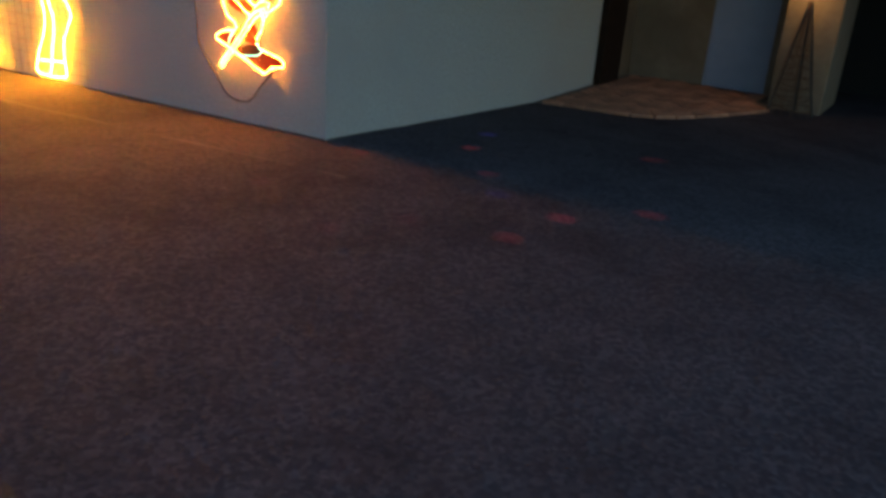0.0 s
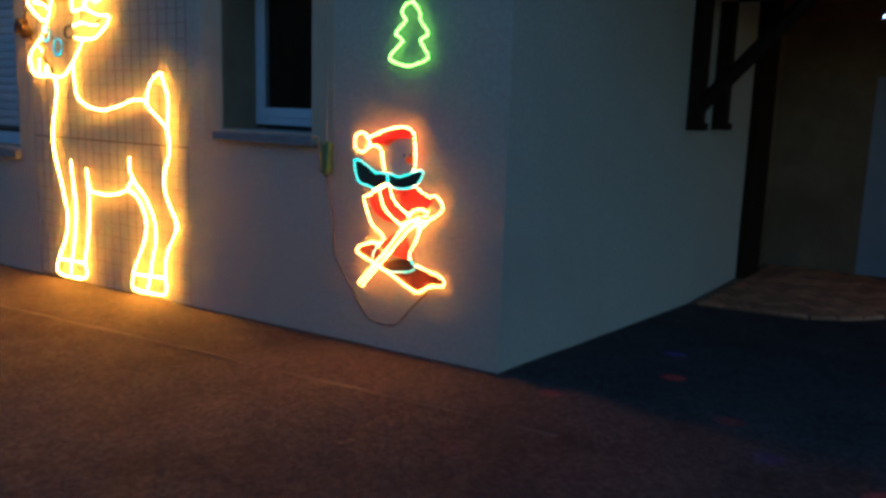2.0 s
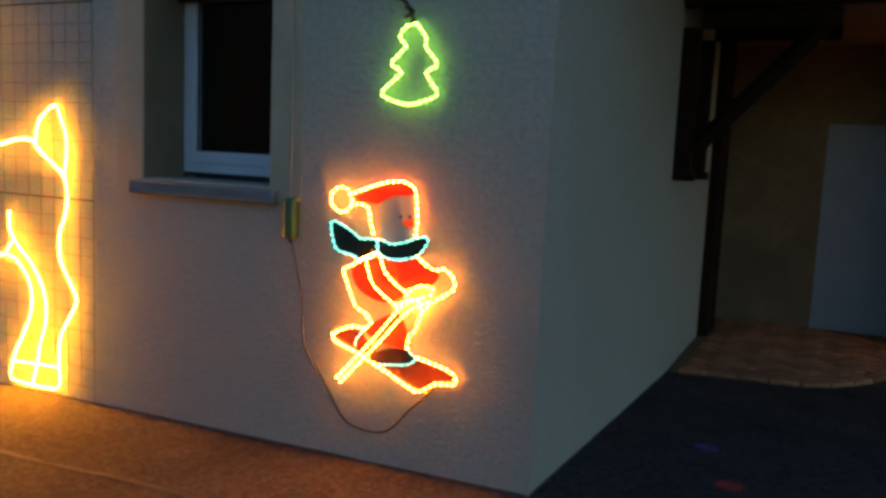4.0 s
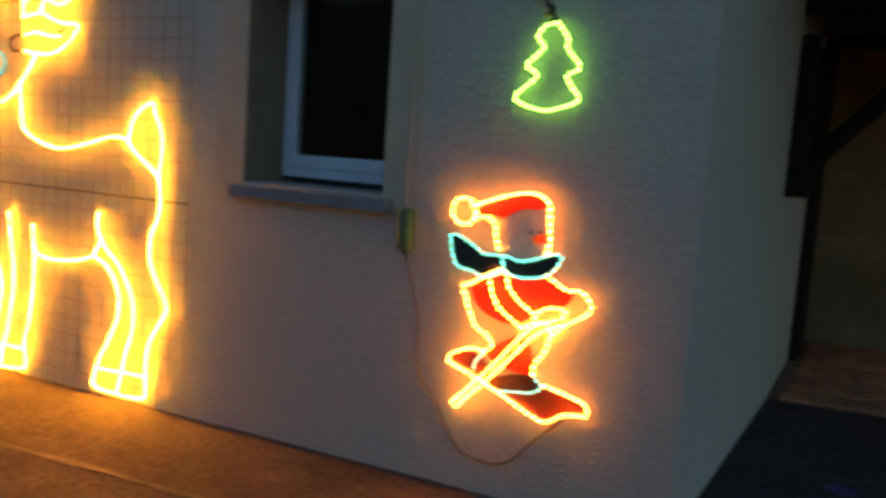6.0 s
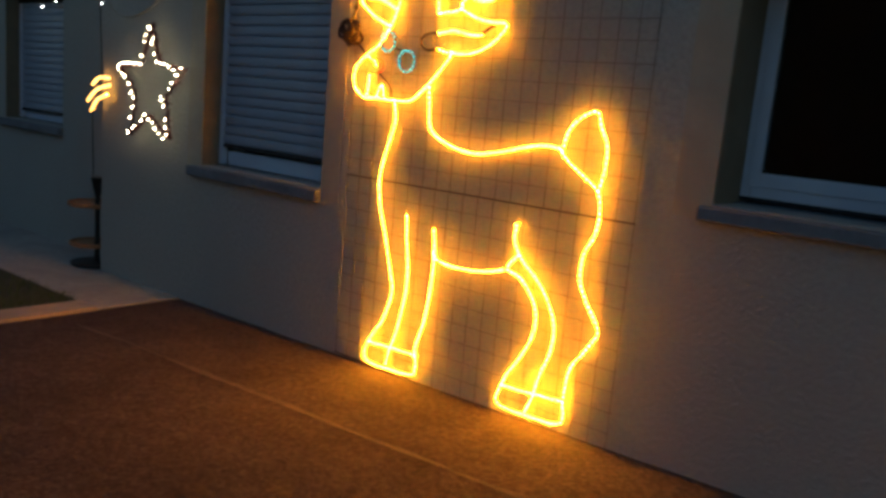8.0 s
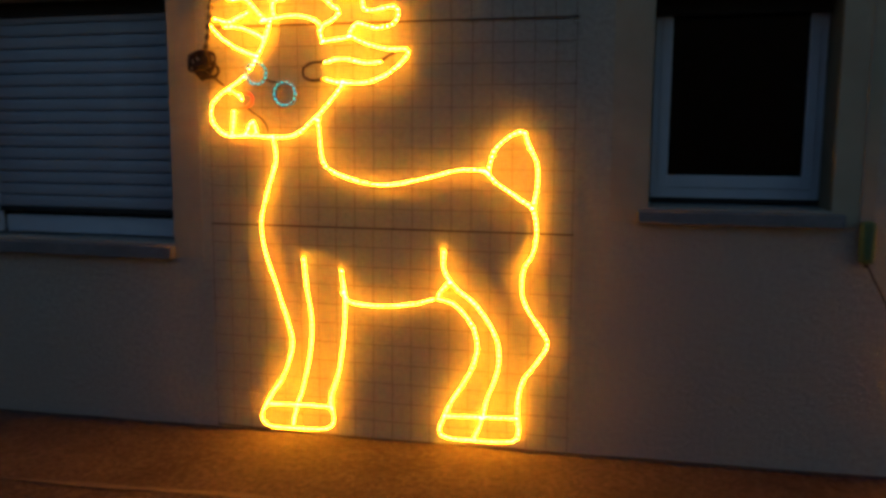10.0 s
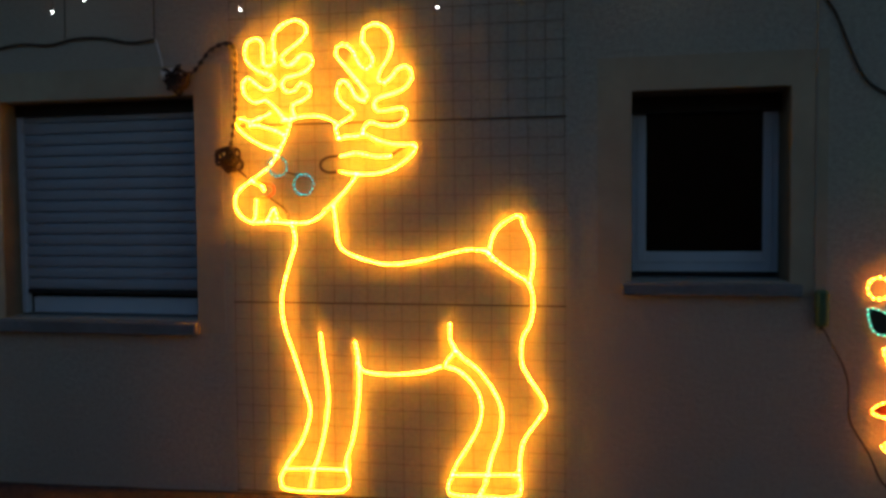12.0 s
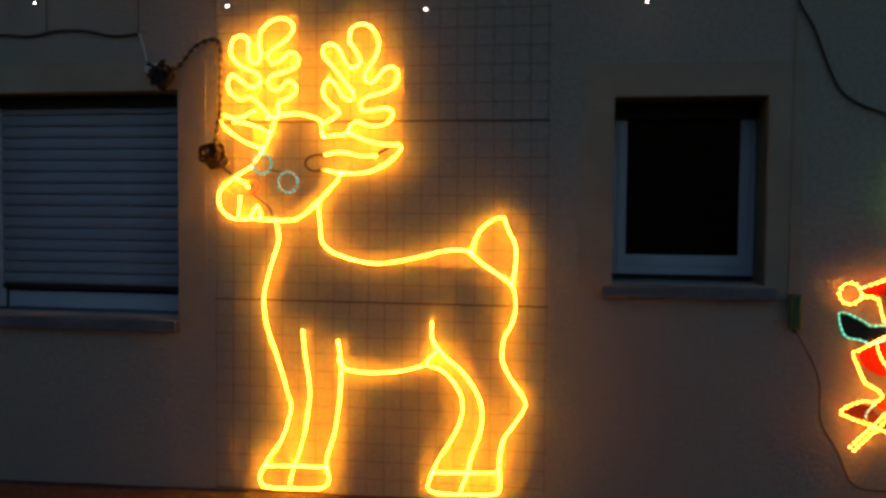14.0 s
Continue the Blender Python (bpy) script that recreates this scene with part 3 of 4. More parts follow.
tripod = thing("lit_ornament_stand", "brown wicker cone stand with a glowing amber lamp on top", "ornament", (6.16, 4.42, -0.19))
apex = Vector((6.16, 4.42, 0.92))
for fx, fy in ((5.99, 4.36), (6.40, 4.38), (6.20, 4.56)):
    piece("leg", tube([(fx, fy, ground_z(fx, fy) + 0.004), (fx * 0.6 + apex.x * 0.4, fy * 0.6 + apex.y * 0.4 , 0.22), apex], 0.009, 0.08), STAND, tripod)
for k in range(14):
    a = 2 * math.pi * k / 14
    foot = Vector((6.18 + 0.20 * math.cos(a), 4.42 + 0.15 * math.sin(a), 0))
    foot.z = ground_z(foot.x, foot.y) + 0.006
    piece("wicker_rod", tube([foot, foot.lerp(apex, 0.45) + Vector((0.012 * math.cos(3 * a), 0, 0)), apex], 0.0045, 0.08, 5), WICKER, tripod)
for k in range(7):
    u = 0.06 + 0.085 * k
    ring = [Vector((6.18 + 0.20 * math.cos(a), 4.42 + 0.15 * math.sin(a), -0.17)).lerp(apex, u) + Vector((0, 0, 0.02 * math.sin(2 * a + k))) for a in np.linspace(0, 2 * math.pi, 14, endpoint=False)]
    piece("wicker_ring", tube(ring, 0.005, 0.04, 5, True), WICKER, tripod)
bm = bmesh.new()
bmesh.ops.create_uvsphere(bm, u_segments=16, v_segments=10, radius=0.075, matrix=Matrix.Translation((6.14, 4.42, 0.985)) @ Matrix.Diagonal((1.0, 1.0, 0.8, 1)))
piece("lamp_glass", bm, LAMP_GLASS, tripod, "glowing amber lamp glass", True)

# ---------------------------------------------------------------- wire panel and rope-light reindeer
panel = thing("wire_mesh_panel", "rusty welded wire mesh fixed flat on the wall", "wire mesh", (-0.07, 0, -0.09))


def wire_mesh(length, upright, thick, material=WIRE):
    m = bmesh.new()
    if upright:
        add_box(m, -thick, thick, -0.0065, -0.0043, 0, length)
    else:
        add_box(m, 0, length, -0.0085, -0.0065, -thick, thick)
    me = bpy.data.meshes.new("wire")
    m.to_mesh(me)
    m.free()
    me.materials.append(material)
    return me


def wire(me, x, z, turn=0.0):
    ob = new("wire", me)
    ob.parent = panel
    ob.location, ob.rotation_euler = (x + 0.07, 0, z + 0.09), (0, turn, 0)


rnd = random.Random(5)
thin, edge_wire = wire_mesh(1.885, False, 0.0012), wire_mesh(1.885, False, 0.0038, EDGE_WIRE)
for k, (z0, z1) in enumerate(((-0.09, 0.995), (1.0, 1.995), (2.0, 2.93))):
    stem = wire_mesh(z1 - z0, True, 0.0012)
    for i in range(20):
        wire(stem, min(-0.07 + 0.006 * (k % 2) + i * 0.0985, 1.80) + rnd.uniform(-0.002, 0.002), z0, radians(rnd.uniform(-0.12, 0.12)))
    z = z0
    while z <= z1 + 1e-6:
        wire(edge_wire if z == z0 else thin, -0.075, z, radians(rnd.uniform(-0.1, 0.1)))
        z += 0.0995

deer = thing("reindeer_light", "glowing warm yellow rope-light reindeer on wire mesh against the wall", "christmas light", (0.9, -0.03, -0.06))
rope("antler", [(0.26, 2.03), (0.205, 2.09), (0.15, 2.135), (0.085, 2.125), (0.025, 2.17), (0.015, 2.225), (0.045, 2.26), (0.095, 2.225), (0.155, 2.19), (0.20, 2.21), (0.20, 2.245), (0.17, 2.277), (0.11, 2.297),
               (0.052, 2.342), (0.03, 2.39), (0.044, 2.454), (0.09, 2.477), (0.136, 2.45), (0.137, 2.35), (0.17, 2.323), (0.203, 2.345), (0.207, 2.393)], deer)
rope("antler", [(0.207, 2.393), (0.197, 2.43), (0.21, 2.50), (0.262, 2.547), (0.324, 2.567), (0.383, 2.544), (0.393, 2.497), (0.36, 2.452), (0.30, 2.413), (0.252, 2.375), (0.255, 2.338), (0.285, 2.32), (0.325, 2.34),
               (0.373, 2.38), (0.416, 2.364), (0.426, 2.327), (0.393, 2.29), (0.334, 2.267), (0.275, 2.255), (0.249, 2.221), (0.268, 2.184), (0.318, 2.18), (0.36, 2.22), (0.405, 2.203), (0.409, 2.163), (0.367, 2.126), (0.318, 2.11), (0.308, 2.07), (0.324, 2.033)], deer)
rope("antler", [(0.569, 1.915), (0.562, 1.978), (0.627, 2.015), (0.659, 2.054), (0.61, 2.092), (0.568, 2.145), (0.578, 2.207), (0.61, 2.225), (0.649, 2.184), (0.674, 2.137), (0.722, 2.112), (0.738, 2.152), (0.69, 2.214), (0.626, 2.292),
               (0.568, 2.361), (0.577, 2.41), (0.626, 2.415), (0.667, 2.374), (0.696, 2.312), (0.738, 2.284), (0.776, 2.32), (0.753, 2.375), (0.715, 2.428)], deer)
rope("antler", [(0.715, 2.428), (0.727, 2.498), (0.791, 2.523), (0.848, 2.494), (0.88, 2.424), (0.864, 2.348), (0.817, 2.273), (0.802, 2.227), (0.833, 2.205), (0.874, 2.232), (0.918, 2.28), (0.968, 2.285), (0.99, 2.239), (0.959, 2.179),
               (0.897, 2.149), (0.818, 2.129), (0.78, 2.099), (0.793, 2.056), (0.85, 2.055), (0.929, 2.067), (0.96, 2.036), (0.929, 1.987), (0.85, 1.97), (0.755, 1.995), (0.717, 1.958), (0.698, 1.928), (0.627, 1.92), (0.569, 1.913)], deer)
rope("ear", [(0.212, 1.852), (0.102, 1.894), (0.002, 1.964), (-0.042, 2.03), (0.0, 2.035), (0.069, 2.02), (0.186, 2.066)], deer)
rope("inner_ear", [(0.252, 1.94), (0.186, 1.972), (0.102, 1.995), (0.029, 1.995)], deer)
rope("ear", [(0.717, 1.934), (0.819, 1.89), (0.914, 1.871), (1.0, 1.866), (0.996, 1.828), (0.915, 1.76), (0.804, 1.717), (0.66, 1.714), (0.589, 1.73), (0.566, 1.733)], deer)
rope("inner_ear", [(0.582, 1.814), (0.675, 1.829), (0.787, 1.807), (0.876, 1.81)], deer)
piece("unlit_loop", tube([(x, -0.040, z) for x, z in ((0.582, 1.814), (0.517, 1.811), (0.475, 1.786), (0.475, 1.748), (0.514, 1.726), (0.566, 1.73))], 0.007), UNLIT, deer, "unlit brown rope light")
piece("unlit_end", tube([(0.876, -0.044, 1.813), (0.92, -0.046, 1.84), (0.955, -0.044, 1.858)], 0.007), UNLIT, deer, "unlit brown rope light")
rope("forehead", [(0.25, 2.02), (0.324, 2.033), (0.432, 2.041), (0.53, 2.016), (0.565, 1.98)], deer)
rope("face_outline", [(0.295, 2.018), (0.262, 1.924), (0.209, 1.83), (0.152, 1.752), (0.051, 1.688), (-0.026, 1.625), (-0.044, 1.561), (-0.017, 1.497), (0.051, 1.456), (0.168, 1.457), (0.301, 1.449), (0.416, 1.46), (0.514, 1.533), (0.595, 1.611), (0.66, 1.689), (0.676, 1.72)], deer)
rope("mouth", [(0.085, 1.577), (0.08, 1.52), (0.071, 1.466)], deer)
rope("mouth", [(0.15, 1.47), (0.165, 1.50), (0.185, 1.53), (0.20, 1.50), (0.208, 1.458)], deer)
rope("nostril", [(0.068, 1.679), (0.118, 1.657), (0.135, 1.625)], deer)
rope("nose", [(0.068, 1.665), (0.118, 1.672), (0.175, 1.665), (0.19, 1.63), (0.16, 1.60), (0.105, 1.59)], deer, NOSE_RED, NOSE_RED, label="dim red rope-light nose")
piece("nose_lead", tube([(x, -0.036, z) for x, z in ((0.16, 1.60), (0.19, 1.575), (0.251, 1.531), (0.27, 1.50), (0.276, 1.465))], 0.005), UNLIT, deer, "unlit brown lead")
for ex, ez, er in ((0.219, 1.765, 0.054), (0.370, 1.663, 0.057)):
    ring = [(ex + er * math.cos(a), -0.034, ez + er * math.sin(a)) for a in np.linspace(0, 2 * math.pi, 12, endpoint=False)]
    eye_ob = piece("eye", tube(ring, 0.0065, 0.012, 6, True), UNLIT, deer, "dark ring with small blue bulbs", True)
    tagged(part("light_chain", beads([Vector((ex + er * math.cos(a), -0.0405, ez + er * math.sin(a))) for a in np.linspace(0, 2 * math.pi, 14, endpoint=False)], 0.0048), BULB_BLUE, eye_ob), kind="stuff")
piece("eye_lead", tube([(0.272, -0.034, 1.735), (0.30, -0.034, 1.722), (0.335, -0.034, 1.722)], 0.005), UNLIT, deer)
rope("back_line", [(0.54, 1.533), (0.55, 1.44), (0.57, 1.323), (0.661, 1.262), (0.854, 1.219), (1.044, 1.244), (1.262, 1.297), (1.385, 1.297)], deer)
rope("tail", [(1.401, 1.287), (1.43, 1.387), (1.491, 1.449), (1.566, 1.48), (1.591, 1.42), (1.634, 1.33), (1.636, 1.224), (1.616, 1.117)], deer)
rope("hindquarter", [(1.385, 1.295), (1.447, 1.236), (1.539, 1.176), (1.616, 1.117), (1.638, 1.011), (1.619, 0.904), (1.58, 0.827), (1.575, 0.704), (1.616, 0.614), (1.669, 0.539), (1.70, 0.47), (1.655, 0.385), (1.589, 0.289), (1.566, 0.211), (1.558, 0.102)], deer)
rope("hind_leg", [(1.188, 0.898), (1.188, 0.814), (1.251, 0.723), (1.345, 0.649), (1.424, 0.544), (1.465, 0.438), (1.457, 0.313), (1.412, 0.187), (1.382, 0.06), (1.343, -0.036)], deer)
rope("hind_leg", [(1.215, 0.75), (1.158, 0.673), (1.237, 0.645), (1.315, 0.57), (1.356, 0.479), (1.348, 0.37), (1.287, 0.242), (1.225, 0.145), (1.194, 0.071)], deer)
rope("hoof", [(1.194, 0.071), (1.169, 0.0), (1.204, -0.036), (1.368, -0.038), (1.538, -0.025), (1.568, 0.031), (1.558, 0.092)], deer)
rope("hoof_band", [(1.194, 0.073), (1.373, 0.083), (1.558, 0.094)], deer)
rope("belly", [(0.663, 0.67), (0.712, 0.624), (0.857, 0.614), (1.016, 0.63), (1.15, 0.668)], deer)
rope("foreleg", [(0.656, 0.781), (0.672, 0.67), (0.673, 0.544), (0.657, 0.384), (0.631, 0.239), (0.592, 0.125), (0.592, 0.067)], deer)
rope("foreleg", [(0.453, 0.831), (0.466, 0.695), (0.493, 0.504), (0.476, 0.327), (0.434, 0.148), (0.40, 0.056), (0.374, -0.056)], deer)
rope("hoof", [(0.226, 0.052), (0.199, -0.011), (0.233, -0.062), (0.384, -0.066), (0.566, -0.05), (0.606, 0.003), (0.592, 0.067)], deer)
rope("hoof_band", [(0.226, 0.054), (0.40, 0.064), (0.592, 0.069)], deer)
rope("chest", [(0.291, 1.452), (0.311, 1.342), (0.268, 1.198), (0.224, 1.022), (0.241, 0.863), (0.30, 0.689), (0.36, 0.498), (0.384, 0.387), (0.334, 0.223), (0.267, 0.123), (0.226, 0.052)], deer)

# ---------------------------------------------------------------- skiing snowman
ski_man = thing("skiing_snowman_light", "rope-light skiing snowman with red hat and dark scarf on wall", "christmas light", (3.55, -0.02, 0.32))
S0, S1 = -0.012, -0.016
piece("hat_sheet", plate([(3.379, 1.127), (3.474, 1.172), (3.589, 1.20), (3.665, 1.172), (3.635, 1.148), (3.562, 1.141), (3.502, 1.106), (3.439, 1.108), (3.38, 1.104)], S0, S1), RED_SHEET, ski_man, "bright red plastic hat")
head_ob = piece("head", plate([(3.502, 1.099), (3.562, 1.136), (3.635, 1.144), (3.676, 1.123), (3.682, 1.003), (3.607, 0.963), (3.513, 0.966)], S0, S1), WHITE_SHEET, ski_man, "white plastic snowman head")
for ex, ez in ((3.605, 1.058), (3.648, 1.062)):
    part("eye", plate([(ex + 0.008, ez), (ex, ez + 0.009), (ex - 0.008, ez), (ex, ez - 0.009)], S1 - 0.001, S1 - 0.003), DARK_SHEET, head_ob)
part("carrot_nose", plate([(3.613, 1.038), (3.64, 1.052), (3.672, 1.052), (3.668, 1.025), (3.63, 1.017)], S1 - 0.001, S1 - 0.004), glow("orange_plastic", (1, 0.2, 0.05), 0.0, (0.75, 0.12, 0.03)), head_ob)
piece("coat_sheet", plate([(3.386, 0.829), (3.461, 0.871), (3.536, 0.879), (3.634, 0.895), (3.719, 0.879), (3.79, 0.855), (3.771, 0.797), (3.688, 0.772), (3.606, 0.711), (3.519, 0.691), (3.416, 0.729), (3.374, 0.793)], S0, S1), RED_SHEET, ski_man, "bright red plastic coat")
piece("trouser_sheet", plate([(3.455, 0.56), (3.60, 0.65), (3.662, 0.556), (3.668, 0.507), (3.603, 0.502), (3.527, 0.516)], S0, S1), RED_SHEET, ski_man, "red plastic trousers")
piece("boot_sheet", plate([(3.474, 0.436), (3.529, 0.479), (3.603, 0.500), (3.66, 0.497), (3.707, 0.472), (3.667, 0.443), (3.594, 0.431), (3.531, 0.424)], S1 - 0.002, S1 - 0.005), BOOT_SHEET, ski_man, "dark plastic boot")
piece("ski_sheet", plate([(3.30, 0.515), (3.36, 0.548), (3.43, 0.545), (3.47, 0.50), (3.56, 0.452), (3.70, 0.46), (3.85, 0.43), (3.88, 0.41), (3.80, 0.385), (3.73, 0.345), (3.672, 0.36), (3.557, 0.41), (3.427, 0.462)], S0, S1), SKI_SHEET, ski_man, "brown-red plastic ski")
for name_, out in (("scarf_tail", [(3.269, 1.009), (3.314, 1.01), (3.38, 0.977), (3.42, 0.953), (3.496, 0.953), (3.498, 0.897), (3.436, 0.864), (3.371, 0.88), (3.297, 0.901)]),
                   ("scarf", [(3.508, 0.955), (3.571, 0.942), (3.631, 0.955), (3.69, 0.978), (3.738, 0.986), (3.734, 0.953), (3.694, 0.905), (3.623, 0.883), (3.561, 0.881), (3.511, 0.899)])):
    cloth = piece(name_, plate(out, S1 - 0.002, S1 - 0.005), DARK_SHEET, ski_man, "black scarf edged with teal bulbs")
    tagged(part("light_chain", beads([c for c in curve([(x, -0.03, z) for x, z in out], 0.028, True)], 0.005), BULB_TEAL, cloth), kind="stuff")
    part("edge_rope", tube([(x, -0.026, z) for x, z in out], 0.004, 0.014, 5, True), ROPE_TEAL, cloth)
K = dict(y=-0.028, radius=0.0036, spacing=0.0275, bead=0.0047)
rope("pompom", [(3.32 + 0.053 * math.cos(a), 1.113 + 0.053 * math.sin(a)) for a in np.linspace(0, 2 * math.pi, 10, endpoint=False)], ski_man, ROPE_DIM, BULB_DIM, closed=True, **K)
rope("hat_edge", [(3.361, 1.139), (3.424, 1.161), (3.498, 1.188), (3.588, 1.206), (3.649, 1.197), (3.677, 1.166), (3.684, 1.112), (3.69, 1.047), (3.685, 0.986)], ski_man, ROPE_RED, BULB_DIM, **K)
rope("hat_edge", [(3.372, 1.092), (3.414, 1.10), (3.452, 1.085), (3.467, 1.03), (3.482, 0.975)], ski_man, ROPE_DIM, BULB_DIM, **K)
rope("coat_edge", [(3.486, 0.896), (3.436, 0.868), (3.386, 0.836), (3.342, 0.813), (3.355, 0.768), (3.383, 0.702), (3.406, 0.659), (3.458, 0.631), (3.485, 0.595), (3.448, 0.56), (3.436, 0.542)], ski_man, ROPE_DIM, BULB_DIM, **K)
rope("coat_stripe", [(3.449, 0.87), (3.464, 0.815), (3.491, 0.761), (3.543, 0.721), (3.607, 0.684)], ski_man, ROPE_DIM, BULB_DIM, **K)
rope("coat_stripe", [(3.519, 0.888), (3.546, 0.823), (3.603, 0.773), (3.653, 0.746)], ski_man, ROPE_DIM, BULB_DIM, **K)
rope("sleeve", [(3.694, 0.901), (3.731, 0.876), (3.779, 0.855), (3.826, 0.86), (3.866, 0.825), (3.868, 0.787), (3.831, 0.756), (3.786, 0.728), (3.729, 0.677)], ski_man, ROPE_DIM, BULB_DIM, **K)
rope("sleeve", [(3.654, 0.735), (3.677, 0.764), (3.724, 0.783), (3.772, 0.775), (3.761, 0.743)], ski_man, ROPE_DIM, BULB_DIM, **K)
rope("trouser_leg", [(3.607, 0.684), (3.655, 0.712), (3.703, 0.718), (3.722, 0.665), (3.697, 0.594), (3.669, 0.557), (3.664, 0.511)], ski_man, ROPE_DIM, BULB_DIM, **K)
rope("boot_edge", [(3.664, 0.511), (3.69, 0.481), (3.707, 0.47), (3.667, 0.44), (3.594, 0.428), (3.531, 0.42)], ski_man, ROPE_TEAL, BULB_TEAL, **K)
rope("boot_edge", [(3.436, 0.542), (3.412, 0.508), (3.413, 0.478)], ski_man, ROPE_TEAL, BULB_TEAL, **K)
rope("ski_edge", [(3.448, 0.567), (3.396, 0.569), (3.332, 0.544), (3.293, 0.515), (3.307, 0.493), (3.427, 0.452), (3.557, 0.398), (3.672, 0.348), (3.729, 0.335), (3.803, 0.379), (3.886, 0.392), (3.89, 0.425), (3.859, 0.445), (3.775, 0.465), (3.714, 0.478)], ski_man, ROPE_DIM, BULB_DIM, **K)
rope("ski_pole", [(3.334, 0.338), (3.501, 0.521), (3.644, 0.688), (3.761, 0.747)], ski_man, ROPE_DIM, BULB_DIM, **{**K, "y": -0.046})
rope("ski_pole", [(3.353, 0.322), (3.527, 0.509), (3.669, 0.669), (3.786, 0.733)], ski_man, ROPE_DIM, BULB_DIM, **{**K, "y": -0.046})

# ---------------------------------------------------------------- small fir tree light
fir = thing("fir_tree_light", "small green rope-light fir tree hung on the wall", "christmas light", (3.63, -0.03, 1.52))
rope("tree_outline", [(3.633, 1.839), (3.598, 1.825), (3.577, 1.787), (3.604, 1.752), (3.568, 1.714), (3.540, 1.682), (3.585, 1.65), (3.553, 1.614), (3.511, 1.581), (3.504, 1.555), (3.557, 1.532), (3.629, 1.519), (3.699, 1.535), (3.744, 1.552), (3.753, 1.574), (3.731, 1.60), (3.702, 1.648), (3.739, 1.667), (3.747, 1.688), (3.713, 1.726), (3.694, 1.751), (3.698, 1.776), (3.674, 1.813), (3.649, 1.839)], fir, ROPE_GREEN, BULB_GREEN, radius=0.0048, spacing=0.026, bead=0.0063)
piece("hook", tube([(3.633, -0.02, 1.84), (3.641, -0.02, 1.852), (3.649, -0.02, 1.84)], 0.005, 0.006), CABLE, fir)

# ---------------------------------------------------------------- cables and boxes on the front wall
tagged(part("cable_tie_knot", tube([(3.60, -0.03, 1.905), (3.622, -0.045, 1.90), (3.632, -0.03, 1.885), (3.612, -0.02, 1.875), (3.608, -0.04, 1.865), (3.634, -0.05, 1.868), (3.64, -0.03, 1.85), (3.62, -0.026, 1.842)], 0.009, 0.01), CABLE), "black knotted cable end above the fir tree light", "cable")
tagged(part("power_cable", tube([(3.02, -0.008, 2.93), (3.03, -0.008, 2.62), (3.115, -0.010, 2.444), (3.19, -0.010, 2.25), (3.25, -0.012, 2.13), (3.34, -0.012, 2.06), (3.466, -0.012, 2.009), (3.528, -0.014, 1.957), (3.588, -0.016, 1.93), (3.614, -0.02, 1.888), (3.636, -0.024, 1.842)], 0.0075, 0.02), CABLE), "black cable drooping down to the fir tree light", "cable")
tagged(part("power_cable", tube([(3.058, -0.03, 0.93), (3.095, -0.05, 0.85), (3.142, -0.075, 0.75), (3.170, -0.082, 0.65), (3.173, -0.083, 0.52), (3.190, -0.08, 0.445), (3.274, -0.055, 0.305), (3.352, -0.022, 0.15), (3.44, -0.012, 0.112), (3.544, -0.014, 0.118), (3.606, -0.014, 0.156), (3.677, -0.014, 0.239), (3.77, -0.016, 0.33), (3.80, -0.025, 0.375)], 0.005, 0.02), BROWN_CABLE), "thin brown cable looping from the green box to the snowman", "cable")
tagged(part("cable_cover", box(3.028, 3.039, -0.010, 0.001, 1.10, 2.93, 0.003), PALE_CABLE), "cream cable strip running down the wall", "cable cover")
gbox = thing("connector_box", "green plastic weatherproof connector box under a cable strip", "connector box", (3.057, -0.03, 0.92))
m = bmesh.new()
add_box(m, 3.026, 3.090, -0.058, -0.002, 0.922, 1.104, 0.018)
piece("case", m, GREEN_BOX, gbox, "", True)
piece("seam", box(3.024, 3.092, -0.034, -0.029, 0.935, 1.09), SEAL, gbox)
piece("gland", tube([(3.058, -0.03, 0.925), (3.058, -0.03, 0.905)], 0.011, 0.01, 8), SEAL, gbox)

tagged(part("supply_cable", tube([(-2.9, -0.01, 2.50), (-2.2, -0.01, 2.54), (-1.7, -0.01, 2.50), (-1.406, -0.012, 2.522), (-1.223, -0.012, 2.508), (-1.042, -0.012, 2.537), (-0.863, -0.012, 2.532), (-0.687, -0.012, 2.497), (-0.53, -0.012, 2.508)], 0.008, 0.03), BROWN_CABLE), "brown cable strung along above the shuttered window", "cable")
for x_, z_, top_ in ((-1.11, 2.54, 2.93), (-0.535, 2.51, 2.93)):
    tagged(part("hanging_wire", tube([(x_, -0.012, z_), (x_ + 0.004, -0.012, (z_ + top_) / 2), (x_, -0.012, top_)], 0.003, 0.05, 5), CABLE), "thin dark wire hanging from the eaves", "wire")
plug = thing("plug_and_lead", "white plug and lead hanging over the shuttered window", "plug", (-0.47, -0.02, 2.29))
piece("lead", tube([(-0.525, -0.014, 2.505), (-0.50, -0.016, 2.43), (-0.478, -0.02, 2.34)], 0.006, 0.02), PLUG, plug)
piece("plug_body", box(-0.478, -0.36, -0.055, -0.012, 2.275, 2.335, 0.015), PLUG, plug, "", True)


